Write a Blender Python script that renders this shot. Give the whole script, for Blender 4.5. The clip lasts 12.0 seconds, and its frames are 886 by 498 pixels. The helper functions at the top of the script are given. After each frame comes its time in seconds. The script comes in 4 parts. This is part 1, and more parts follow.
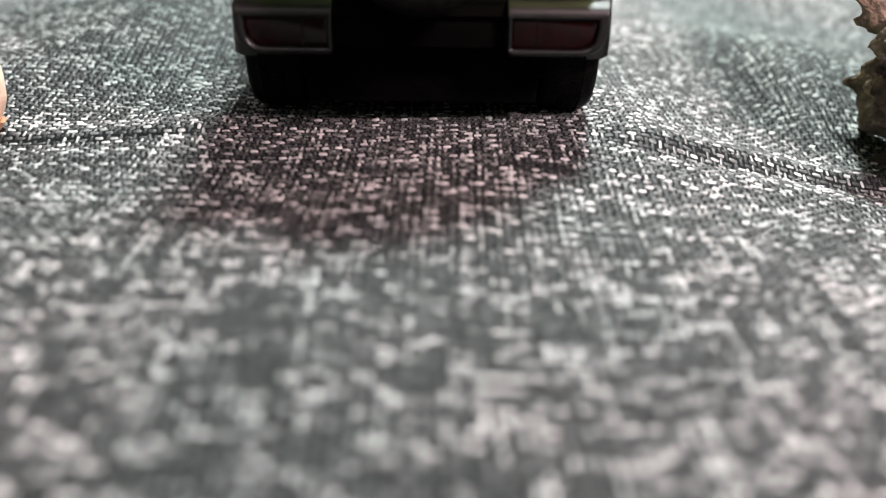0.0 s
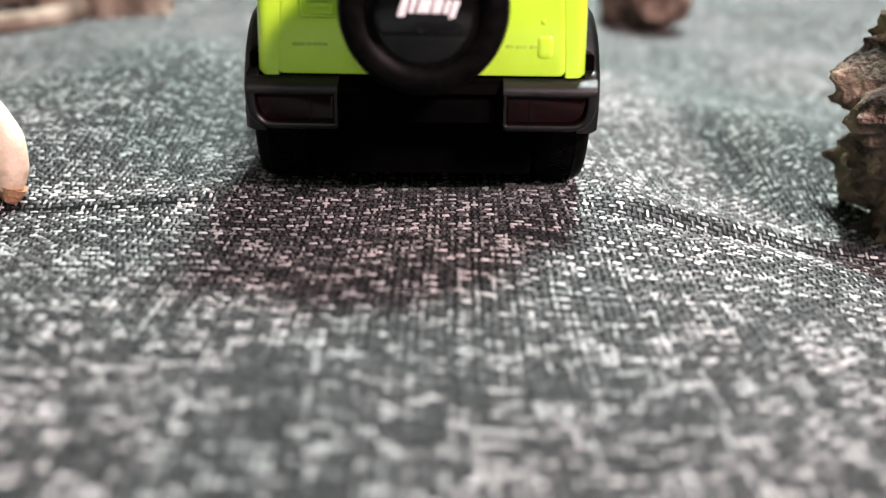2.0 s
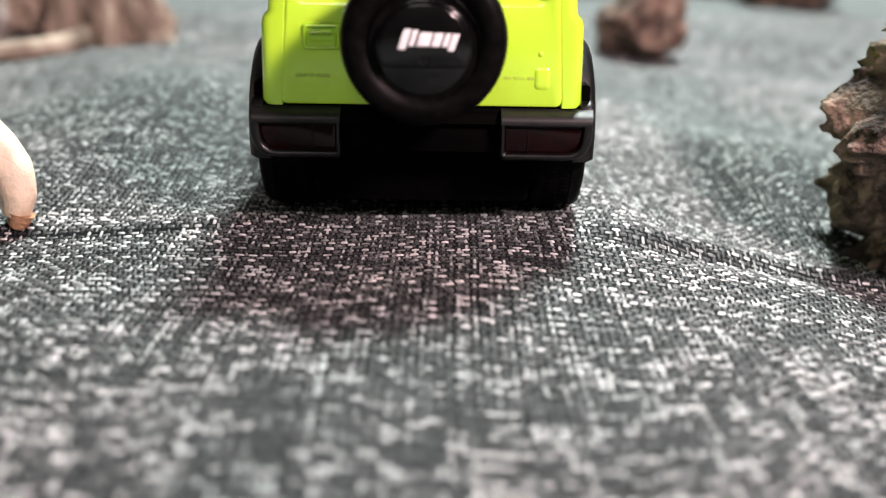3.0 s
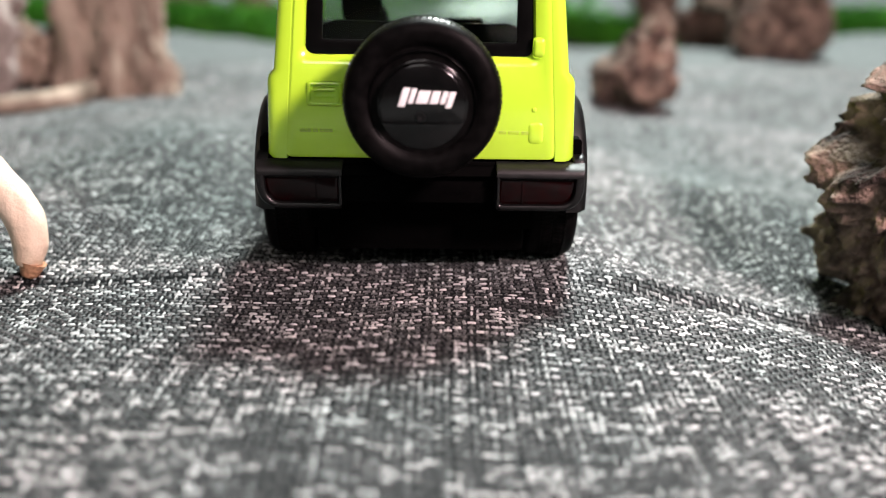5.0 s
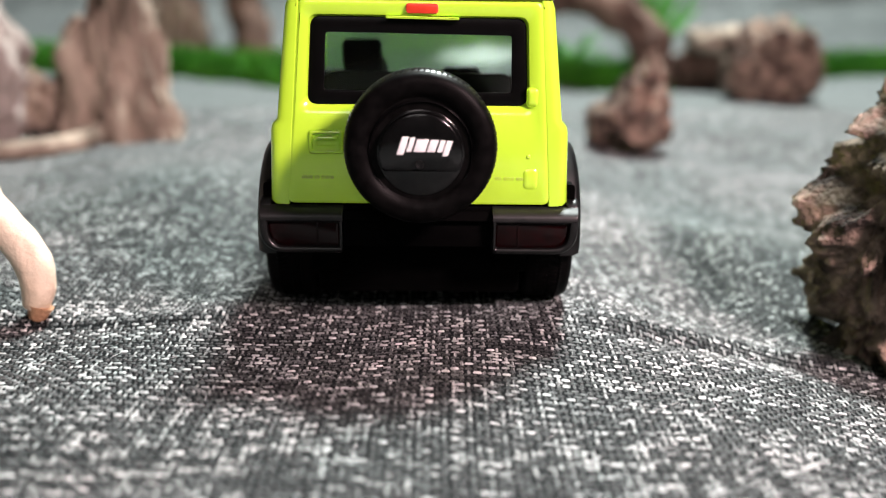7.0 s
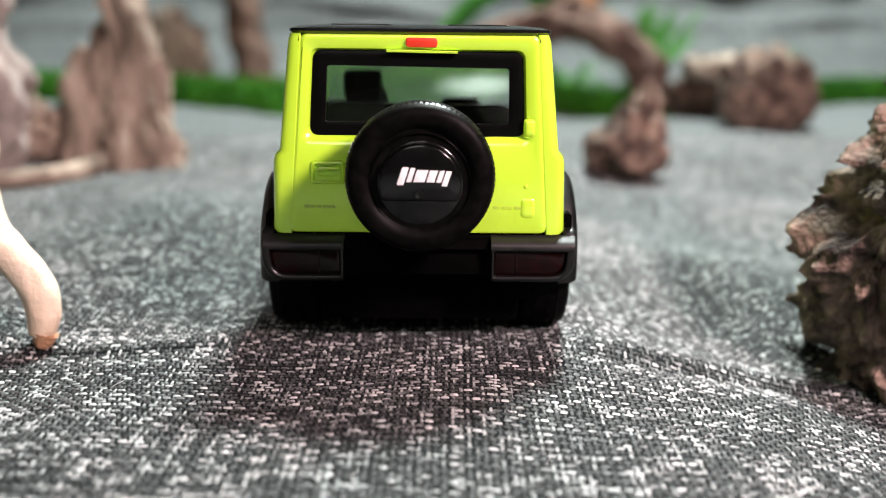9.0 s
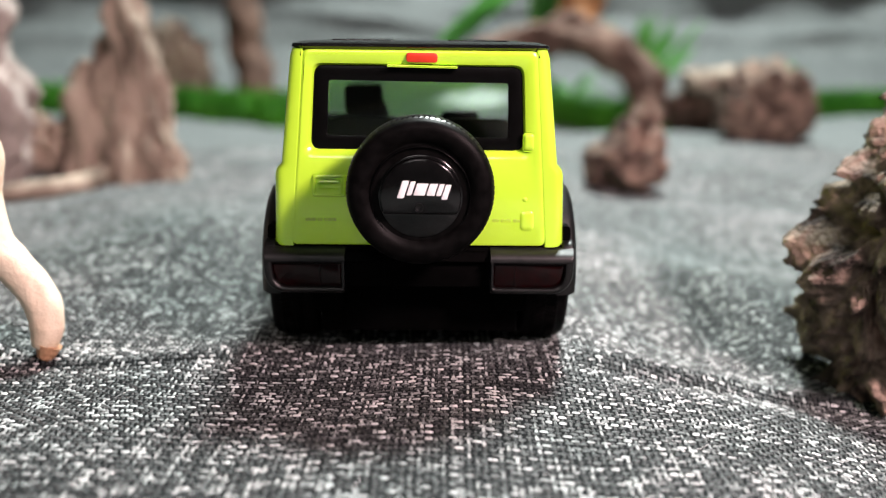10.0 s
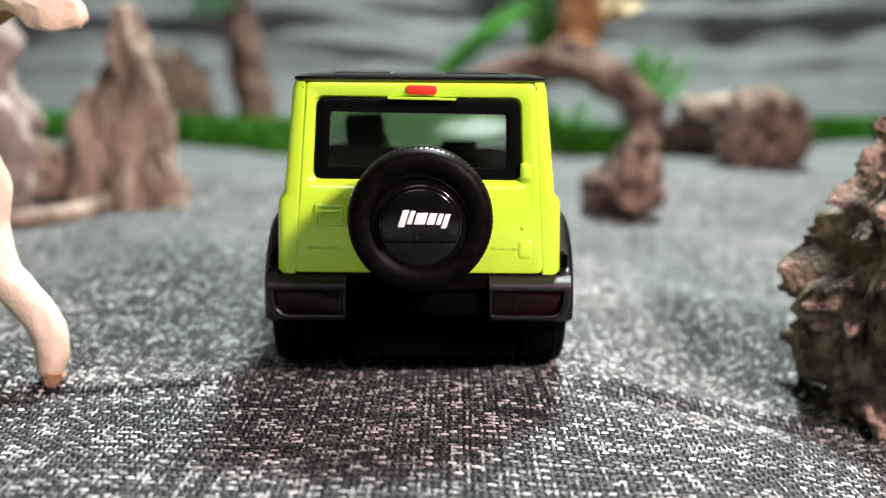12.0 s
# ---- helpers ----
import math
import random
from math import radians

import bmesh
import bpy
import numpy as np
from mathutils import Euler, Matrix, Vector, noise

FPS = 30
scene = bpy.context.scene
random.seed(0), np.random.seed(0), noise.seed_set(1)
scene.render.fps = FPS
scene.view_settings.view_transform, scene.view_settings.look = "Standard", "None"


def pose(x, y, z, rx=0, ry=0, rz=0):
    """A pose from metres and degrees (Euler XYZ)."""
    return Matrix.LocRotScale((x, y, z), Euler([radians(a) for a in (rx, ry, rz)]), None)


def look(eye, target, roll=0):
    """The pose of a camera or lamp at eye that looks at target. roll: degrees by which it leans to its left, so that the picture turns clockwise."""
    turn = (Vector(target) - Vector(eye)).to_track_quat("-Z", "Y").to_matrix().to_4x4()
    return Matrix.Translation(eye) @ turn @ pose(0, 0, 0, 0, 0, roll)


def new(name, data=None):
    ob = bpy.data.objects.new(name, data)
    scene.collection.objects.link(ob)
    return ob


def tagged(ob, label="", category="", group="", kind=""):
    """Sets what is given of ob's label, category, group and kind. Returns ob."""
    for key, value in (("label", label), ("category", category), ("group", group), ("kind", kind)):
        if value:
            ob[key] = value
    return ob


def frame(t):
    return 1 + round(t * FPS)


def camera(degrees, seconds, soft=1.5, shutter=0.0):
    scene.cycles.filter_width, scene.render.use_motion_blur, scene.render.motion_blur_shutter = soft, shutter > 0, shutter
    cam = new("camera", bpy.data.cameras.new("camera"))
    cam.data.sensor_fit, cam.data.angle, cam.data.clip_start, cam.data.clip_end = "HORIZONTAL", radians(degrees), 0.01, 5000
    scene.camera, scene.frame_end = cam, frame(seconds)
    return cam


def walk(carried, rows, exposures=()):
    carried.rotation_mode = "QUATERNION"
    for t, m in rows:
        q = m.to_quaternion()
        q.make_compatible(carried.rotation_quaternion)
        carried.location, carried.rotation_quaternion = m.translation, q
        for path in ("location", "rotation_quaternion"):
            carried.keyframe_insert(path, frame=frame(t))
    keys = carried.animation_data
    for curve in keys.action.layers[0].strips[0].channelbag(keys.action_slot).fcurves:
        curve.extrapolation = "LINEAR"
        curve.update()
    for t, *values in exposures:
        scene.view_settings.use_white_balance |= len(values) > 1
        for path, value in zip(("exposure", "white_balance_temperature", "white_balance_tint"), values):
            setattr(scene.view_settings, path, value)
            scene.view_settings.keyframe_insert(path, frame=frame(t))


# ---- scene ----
cam = camera(53.64, 12.0, soft=1.1)
PATH = [
    (0, (0.00192, -0.12097, 0.04109), (0.00318, -0.01442, -0.01410), 0.80),
    (0.5, (0.00206, -0.12241, 0.04173), (0.00326, -0.01483, -0.01143), 0.80),
    (1, (0.00202, -0.12394, 0.04262), (0.00328, -0.01535, -0.00844), 0.80),
    (1.5, (0.00201, -0.12535, 0.04329), (0.00333, -0.01588, -0.00584), 0.80),
    (2, (0.00191, -0.12679, 0.04383), (0.00323, -0.01645, -0.00333), 0.90),
    (2.5, (0.00185, -0.12790, 0.04447), (0.00323, -0.01694, -0.00120), 1.00),
    (4.5, (0.00185, -0.13262, 0.04663), (0.00335, -0.01927, 0.00727), 0.90),
    (5, (0.00197, -0.13352, 0.04704), (0.00341, -0.01975, 0.00890), 0.90),
    (5.5, (0.00199, -0.13485, 0.04764), (0.00349, -0.02052, 0.01123), 0.80),
    (6, (0.00203, -0.13577, 0.04796), (0.00359, -0.02101, 0.01293), 0.80),
    (6.5, (0.00208, -0.13643, 0.04841), (0.00358, -0.02137, 0.01438), 0.70),
    (7, (0.00213, -0.13717, 0.04857), (0.00363, -0.02175, 0.01576), 0.70),
    (9, (0.00217, -0.13952, 0.04968), (0.00367, -0.02320, 0.02021), 0.60),
    (9.5, (0.00217, -0.14009, 0.04990), (0.00367, -0.02361, 0.02109), 0.60),
    (10, (0.00222, -0.14089, 0.05013), (0.00366, -0.02419, 0.02223), 0.60),
    (10.5, (0.00220, -0.14168, 0.05041), (0.00370, -0.02475, 0.02347), 0.60),
    (11, (0.00215, -0.14228, 0.05062), (0.00365, -0.02516, 0.02452), 0.50),
    (11.5, (0.00218, -0.14283, 0.05079), (0.00362, -0.02553, 0.02553), 0.50),
    (12, (0.00216, -0.14342, 0.05117), (0.00366, -0.02597, 0.02662), 0.50),
]
walk(cam, [(t, look(eye, target, roll)) for t, eye, target, roll in PATH])
cam.data.dof.use_dof = True
cam.data.dof.focus_distance = 0.138
cam.data.dof.aperture_fstop = 10.2

# ---- light ----
world = bpy.data.worlds.new("room_air")
world.use_nodes = True
world.node_tree.nodes["Background"].inputs[0].default_value = (0.9, 0.95, 1.0, 1)
world.node_tree.nodes["Background"].inputs[1].default_value = 0.006
scene.world = world
scene.view_settings.exposure = -0.09


def area_lamp(name, eye, target, sx, sy, watts, colour):
    data = bpy.data.lights.new(name, "AREA")
    data.shape, data.size, data.size_y, data.energy, data.color = "RECTANGLE", sx, sy, watts, colour
    ob = new(name, data)
    ob.matrix_world = look(eye, target)
    return ob


area_lamp("table_lamp_light", (0.21, 0.57, 1.03), (0, 0.10, 0), 0.19, 0.19, 37.0, (0.91, 1.0, 0.97))
area_lamp("desk_lamp_light", (0.18, -0.165, 0.195), (0, 0.0, 0.02), 0.04, 0.04, 2.05, (1.0, 0.71, 0.73))
# Soft fill added behind the camera; no lamp is known there.
area_lamp("room_fill_light", (-0.15, -1.20, 0.90), (0, 0.05, 0.02), 0.5, 0.4, 4.2, (1.0, 0.91, 0.89))
# Added overhead fill in place of ceiling bounce; no panel hangs there.
area_lamp("ceiling_bounce_fill", (0.10, 0.5, 2.2), (0, 0.1, 0), 1.0, 1.0, 0.65, (0.8, 1.0, 0.98))

C = 0.01  # the things on the cloth are planned in centimetres


# ---- materials ----
def material(name, colour, rough=0.5, metal=0.0, coat=0.0, spec=0.5, second=None, scale=40.0, detail=4.0, contrast=(0.35, 0.65),
             bump=0.0, bump_scale=200.0, stretch=(1, 1, 1), rough_var=0.0, island=0.0):
    m = bpy.data.materials.new(name)
    m.use_nodes = True
    nt = m.node_tree
    n, l = nt.nodes, nt.links
    b = n["Principled BSDF"]
    b.inputs["Base Color"].default_value = (*colour, 1)
    b.inputs["Roughness"].default_value = rough
    b.inputs["Metallic"].default_value = metal
    b.inputs["Coat Weight"].default_value = coat
    b.inputs["Coat Roughness"].default_value = 0.04
    b.inputs["Specular IOR Level"].default_value = spec
    tc = n.new("ShaderNodeTexCoord")
    mp = n.new("ShaderNodeMapping")
    mp.inputs["Scale"].default_value = stretch
    l.new(tc.outputs["Object"], mp.inputs["Vector"])
    out = None
    if second is not None:
        tx = n.new("ShaderNodeTexNoise")
        tx.inputs["Scale"].default_value, tx.inputs["Detail"].default_value = scale, detail
        l.new(mp.outputs[0], tx.inputs["Vector"])
        rp = n.new("ShaderNodeValToRGB")
        rp.color_ramp.elements[0].position, rp.color_ramp.elements[1].position = contrast
        rp.color_ramp.elements[0].color, rp.color_ramp.elements[1].color = (*colour, 1), (*second, 1)
        l.new(tx.outputs["Fac"], rp.inputs["Fac"])
        out = rp.outputs["Color"]
        if rough_var:
            mr = n.new("ShaderNodeMapRange")
            mr.inputs["To Min"].default_value, mr.inputs["To Max"].default_value = rough - rough_var, rough + rough_var
            l.new(tx.outputs["Fac"], mr.inputs["Value"])
            l.new(mr.outputs[0], b.inputs["Roughness"])
    if island:
        geo = n.new("ShaderNodeNewGeometry")
        mr = n.new("ShaderNodeMapRange")
        mr.inputs["To Min"].default_value, mr.inputs["To Max"].default_value = 1 - island, 1 + island
        l.new(geo.outputs["Random Per Island"], mr.inputs["Value"])
        mx = n.new("ShaderNodeMix")
        mx.data_type, mx.blend_type = "RGBA", "MULTIPLY"
        mx.inputs["Factor"].default_value = 1.0
        if out is None:
            mx.inputs["A"].default_value = (*colour, 1)
        else:
            l.new(out, mx.inputs["A"])
        l.new(mr.outputs[0], mx.inputs["B"])
        out = mx.outputs["Result"]
    if out is not None:
        l.new(out, b.inputs["Base Color"])
    if bump:
        t2 = n.new("ShaderNodeTexNoise")
        t2.inputs["Scale"].default_value, t2.inputs["Detail"].default_value = bump_scale, 6
        l.new(mp.outputs[0], t2.inputs["Vector"])
        bp = n.new("ShaderNodeBump")
        bp.inputs["Strength"].default_value, bp.inputs["Distance"].default_value = bump, 0.002
        l.new(t2.outputs["Fac"], bp.inputs["Height"])
        l.new(bp.outputs[0], b.inputs["Normal"])
    return m


def yarn_material(name, dark, mid, light, along, cuts):
    """Heathered yarn: tufts of dark and light fibre along each thread, and a tone for each float."""
    m = bpy.data.materials.new(name)
    m.use_nodes = True
    nt = m.node_tree
    n, l = nt.nodes, nt.links
    b = n["Principled BSDF"]
    b.inputs["Roughness"].default_value = 0.5
    b.inputs["Specular IOR Level"].default_value = 0.4
    b.inputs["Sheen Weight"].default_value = 0.1
    tc = n.new("ShaderNodeTexCoord")
    mp = n.new("ShaderNodeMapping")
    mp.inputs["Scale"].default_value = along
    l.new(tc.outputs["Object"], mp.inputs["Vector"])
    tx = n.new("ShaderNodeTexNoise")
    tx.inputs["Scale"].default_value, tx.inputs["Detail"].default_value = 1.0, 2.0
    l.new(mp.outputs[0], tx.inputs["Vector"])
    geo = n.new("ShaderNodeNewGeometry")
    ad = n.new("ShaderNodeMath")
    ad.operation = "MULTIPLY_ADD"
    l.new(geo.outputs["Random Per Island"], ad.inputs[0])
    ad.inputs[1].default_value = 0.34
    sub = n.new("ShaderNodeMath")
    sub.operation = "SUBTRACT"
    l.new(tx.outputs["Fac"], sub.inputs[0])
    sub.inputs[1].default_value = 0.17
    l.new(sub.outputs[0], ad.inputs[2])
    rp = n.new("ShaderNodeValToRGB")
    e = rp.color_ramp.elements
    e[0].position, e[0].color = cuts[0], (*dark, 1)
    e[1].position, e[1].color = cuts[2], (*light, 1)
    k = e.new(cuts[1])
    k.color = (*mid, 1)
    l.new(ad.outputs[0], rp.inputs["Fac"])
    big = n.new("ShaderNodeTexNoise")
    big.inputs["Scale"].default_value, big.inputs["Detail"].default_value = 34, 4
    l.new(tc.outputs["Object"], big.inputs["Vector"])
    dye = n.new("ShaderNodeValToRGB")
    dye.color_ramp.elements[0].position, dye.color_ramp.elements[0].color = 0.36, (0.64, 0.72, 0.715, 1)
    dye.color_ramp.elements[1].position, dye.color_ramp.elements[1].color = 0.62, (1.0, 0.99, 0.985, 1)
    l.new(big.outputs["Fac"], dye.inputs["Fac"])
    mx = n.new("ShaderNodeMix")
    mx.data_type, mx.blend_type = "RGBA", "MULTIPLY"
    mx.inputs["Factor"].default_value = 1.0
    l.new(rp.outputs["Color"], mx.inputs["A"])
    l.new(dye.outputs["Color"], mx.inputs["B"])
    l.new(mx.outputs["Result"], b.inputs["Base Color"])
    fine = n.new("ShaderNodeTexNoise")
    fine.inputs["Scale"].default_value = 5200
    l.new(tc.outputs["Object"], fine.inputs["Vector"])
    bp = n.new("ShaderNodeBump")
    bp.inputs["Strength"].default_value, bp.inputs["Distance"].default_value = 0.5, 0.0002
    l.new(fine.outputs["Fac"], bp.inputs["Height"])
    l.new(bp.outputs[0], b.inputs["Normal"])
    return m


def cloth_material():
    """Coarse grey-green plain weave seen from afar: fine checks of light and dark yarn, with slubs and soft patches."""
    m = bpy.data.materials.new("woven_cloth")
    m.use_nodes = True
    nt = m.node_tree
    n, l = nt.nodes, nt.links
    b = n["Principled BSDF"]
    b.inputs["Roughness"].default_value = 0.8
    b.inputs["Specular IOR Level"].default_value = 0.2
    tc = n.new("ShaderNodeTexCoord")
    cols = []
    for sc in ((260, 1100, 1), (1000, 230, 1)):
        mp = n.new("ShaderNodeMapping")
        mp.inputs["Scale"].default_value = sc
        l.new(tc.outputs["Object"], mp.inputs["Vector"])
        tx = n.new("ShaderNodeTexNoise")
        tx.inputs["Scale"].default_value, tx.inputs["Detail"].default_value = 1.0, 2.0
        l.new(mp.outputs[0], tx.inputs["Vector"])
        cols.append(tx.outputs["Fac"])
    ad = n.new("ShaderNodeMath")
    l.new(cols[0], ad.inputs[0])
    l.new(cols[1], ad.inputs[1])
    big = n.new("ShaderNodeTexNoise")
    big.inputs["Scale"].default_value, big.inputs["Detail"].default_value = 26, 5
    l.new(tc.outputs["Object"], big.inputs["Vector"])
    a2 = n.new("ShaderNodeMath")
    a2.operation = "MULTIPLY_ADD"
    l.new(big.outputs["Fac"], a2.inputs[0])
    a2.inputs[1].default_value = 0.35
    l.new(ad.outputs[0], a2.inputs[2])
    rp = n.new("ShaderNodeValToRGB")
    e = rp.color_ramp.elements
    e[0].position, e[0].color = 0.38, (0.025, 0.036, 0.036, 1)
    e[1].position, e[1].color = 0.85, (0.285, 0.295, 0.293, 1)
    h = n.new("ShaderNodeMath")
    h.operation = "MULTIPLY"
    h.inputs[1].default_value = 0.5
    l.new(a2.outputs[0], h.inputs[0])
    l.new(h.outputs[0], rp.inputs["Fac"])
    l.new(rp.outputs["Color"], b.inputs["Base Color"])
    bp = n.new("ShaderNodeBump")
    bp.inputs["Strength"].default_value, bp.inputs["Distance"].default_value = 0.6, 0.0006
    l.new(ad.outputs[0], bp.inputs["Height"])
    l.new(bp.outputs[0], b.inputs["Normal"])
    return m


def glass_material(name, colour, rough=0.02):
    m = bpy.data.materials.new(name)
    m.use_nodes = True
    b = m.node_tree.nodes["Principled BSDF"]
    b.inputs["Base Color"].default_value = (*colour, 1)
    b.inputs["Roughness"].default_value = rough
    b.inputs["Transmission Weight"].default_value = 1.0
    b.inputs["IOR"].default_value = 1.28
    return m


def screen_material():
    """Clear plastic with a milky streak of glare painted high on one side."""
    m = glass_material("clear_plastic_with_glare", (0.92, 0.93, 0.92), 0.12)
    n, l = m.node_tree.nodes, m.node_tree.links
    tc = n.new("ShaderNodeTexCoord")
    dist = n.new("ShaderNodeVectorMath")
    dist.operation = "SUBTRACT"
    dist.inputs[1].default_value = (0.0125, 0.0600, 0.0372)
    l.new(tc.outputs["Object"], dist.inputs[0])
    mp = n.new("ShaderNodeMapping")
    mp.inputs["Scale"].default_value = (110, 0, 560)
    l.new(dist.outputs[0], mp.inputs["Vector"])
    ln = n.new("ShaderNodeVectorMath")
    ln.operation = "LENGTH"
    l.new(mp.outputs[0], ln.inputs[0])
    tx = n.new("ShaderNodeTexNoise")
    tx.inputs["Scale"].default_value = 260
    l.new(tc.outputs["Object"], tx.inputs["Vector"])
    ad = n.new("ShaderNodeMath")
    ad.operation = "MULTIPLY_ADD"
    ad.inputs[1].default_value = 0.6
    l.new(tx.outputs["Fac"], ad.inputs[0])
    l.new(ln.outputs["Value"], ad.inputs[2])
    mr = n.new("ShaderNodeMapRange")
    mr.interpolation_type = "SMOOTHSTEP"
    mr.inputs["From Min"].default_value, mr.inputs["From Max"].default_value = 0.5, 1.6
    mr.inputs["To Min"].default_value, mr.inputs["To Max"].default_value = 0.26, 0.015
    l.new(ad.outputs[0], mr.inputs["Value"])
    # translucent white gives the painted glare its brightness
    haze = n.new("ShaderNodeBsdfTranslucent")
    haze.inputs["Color"].default_value = (0.85, 0.88, 0.87, 1)
    mix = n.new("ShaderNodeMixShader")
    l.new(mr.outputs[0], mix.inputs[0])
    l.new(n["Principled BSDF"].outputs[0], mix.inputs[1])
    l.new(haze.outputs[0], mix.inputs[2])
    l.new(mix.outputs[0], n["Material Output"].inputs["Surface"])
    return m


M_LIME = material("lime_paint", (0.50, 0.85, 0.04), 0.26, coat=0.9, second=(0.52, 0.87, 0.045), scale=300, bump=0.02, bump_scale=900)
M_BLACK = material("black_plastic", (0.0015, 0.0015, 0.0016), 0.38, spec=0.45, second=(0.003, 0.0029, 0.003), scale=600, bump=0.015, bump_scale=2500, rough_var=0.06)
M_MATT = material("matt_black_plastic", (0.001, 0.001, 0.001), 0.6, spec=0.015, second=(0.0015, 0.0014, 0.0014), scale=500, bump=0.05, bump_scale=2200)
# Base colour lifted above the other blacks to give the pod tops' grey sheen.
M_POD = material("sheen_black_plastic", (0.005, 0.005, 0.005), 0.5, spec=0.4, second=(0.012, 0.012, 0.012), scale=500, bump=0.04, bump_scale=1800, rough_var=0.08)
M_COVER = material("black_cover_plastic", (0.0012, 0.0012, 0.0013), 0.15, spec=0.45, second=(0.003, 0.0029, 0.003), scale=600, bump=0.01, bump_scale=2500)
M_ROOF = material("black_roof_paint", (0.003, 0.003, 0.0032), 0.13, spec=0.6, second=(0.006, 0.006, 0.006), scale=300, bump=0.03, bump_scale=1500)
M_SEAL = material("black_window_print", (0.0012, 0.0012, 0.0012), 0.3, spec=0.1, second=(0.002, 0.002, 0.002), scale=300)
M_TREAD = material("worn_tread_rubber", (0.0016, 0.0015, 0.0015), 0.32, spec=0.5, second=(0.004, 0.0037, 0.0037), scale=700, bump=0.05, bump_scale=3000)
M_RUBBER = material("black_rubber", (0.0010, 0.0009, 0.0009), 0.45, spec=0.05, second=(0.0035, 0.0032, 0.0032), scale=700, bump=0.05, bump_scale=3000)
M_RED = material("brake_lamp_red", (0.62, 0.035, 0.012), 0.4, coat=0.0, second=(0.55, 0.03, 0.012), scale=500)
M_LENS = material("dark_red_lens", (0.008, 0.0005, 0.0008), 0.14, spec=0.2, second=(0.003, 0.0003, 0.0004), scale=700)
M_WHITE = material("white_print", (0.9, 0.9, 0.9), 0.45, second=(0.84, 0.84, 0.84), scale=900)
M_BADGE = material("worn_grey_print", (0.33, 0.5, 0.06), 0.4, second=(0.42, 0.68, 0.03), scale=1800)
M_SEAT = material("dark_interior_plastic", (0.002, 0.002, 0.002), 0.6, spec=0.1, second=(0.004, 0.004, 0.004), scale=400, bump=0.1, bump_scale=2000)
M_METAL = material("dull_rim_metal", (0.35, 0.35, 0.36), 0.35, metal=0.9, second=(0.28, 0.28, 0.29), scale=400)
M_CLEAR = material("clear_lamp", (0.75, 0.76, 0.78), 0.12, coat=0.6, second=(0.65, 0.66, 0.68), scale=500)
M_AMBER = material("amber_lamp", (0.6, 0.22, 0.02), 0.2, coat=0.5, second=(0.5, 0.18, 0.02), scale=500)
M_GLASS = glass_material("tinted_glass", (0.62, 0.68, 0.64))
M_SCREEN = screen_material()
M_CLOTH = cloth_material()
M_WEFT = yarn_material("weft_yarn", (0.007, 0.0085, 0.009), (0.095, 0.10, 0.10), (0.60, 0.60, 0.592), (230, 1500, 1), (0.38, 0.55, 0.72))
M_WARP = yarn_material("warp_yarn", (0.002, 0.0028, 0.003), (0.018, 0.022, 0.023), (0.44, 0.45, 0.44), (1000, 110, 1), (0.41, 0.54, 0.67))
# Sheet under the single threads, coloured dark for the shade in their gaps.
M_GAP_SHADE = material("dark_gap_shade", (0.003, 0.004, 0.0043), 0.8, spec=0.1, second=(0.009, 0.011, 0.012), scale=900, bump=0.3, bump_scale=2500)
M_ROCK = material("brown_porous_rock", (0.0702, 0.0484, 0.039), 0.85, spec=0.25, second=(0.39, 0.281, 0.218), scale=150, detail=8, contrast=(0.40, 0.68), bump=1.0, bump_scale=300)
M_STONE = material("brown_ridged_stone", (0.0298, 0.0221, 0.0179), 0.85, spec=0.3, second=(0.425, 0.315, 0.246), scale=130, detail=10, contrast=(0.38, 0.70), bump=1.0, bump_scale=700)
M_TAN = material("tan_bark", (0.134, 0.099, 0.0766), 0.85, spec=0.2, second=(0.504, 0.406, 0.324), scale=60, detail=7, contrast=(0.36, 0.64), bump=0.8, bump_scale=200, stretch=(1, 1, 0.35))
M_PALE = material("pale_weathered_wood", (0.19, 0.16, 0.143), 0.8, spec=0.25, second=(0.483, 0.414, 0.38), scale=50, detail=7, contrast=(0.32, 0.62), bump=0.6, bump_scale=200)
M_IVORY = material("bleached_wood", (0.736, 0.626, 0.478), 0.55, spec=0.3, second=(0.607, 0.46, 0.313), scale=70, detail=6, contrast=(0.5, 0.8), bump=0.25, bump_scale=500)
M_TIP = material("cut_end_and_shaded_twig", (0.28, 0.14, 0.07), 0.8, second=(0.42, 0.24, 0.13), scale=300, bump=0.4, bump_scale=700)
M_REDWOOD = material("red_brown_wood", (0.0702, 0.0421, 0.0337), 0.8, spec=0.2, second=(0.224, 0.14, 0.108), scale=60, detail=7, bump=0.6, bump_scale=220)
M_ORANGE = material("orange_bark", (0.288, 0.12, 0.048), 0.8, spec=0.2, second=(0.4, 0.208, 0.096), scale=70, detail=6, bump=0.5, bump_scale=220)
M_GRASS = material("bright_turf", (0.0312, 0.156, 0.0117), 0.6, spec=0.2, second=(0.0936, 0.328, 0.0273), scale=40, island=0.4)
M_LEAF = material("plant_leaf", (0.0351, 0.156, 0.0195), 0.5, spec=0.3, second=(0.078, 0.281, 0.039), scale=60, island=0.35)
M_MINT = material("mint_leaf", (0.2, 0.4, 0.24), 0.5, spec=0.3, second=(0.28, 0.496, 0.336), scale=60, island=0.2)
M_STRAW = material("straw_leaf", (0.44, 0.32, 0.16), 0.6, spec=0.3, second=(0.52, 0.4, 0.224), scale=60, island=0.2)
M_WALL = material("room_paint", (0.07, 0.065, 0.065), 0.8, second=(0.085, 0.08, 0.08), scale=6, bump=0.05, bump_scale=80)
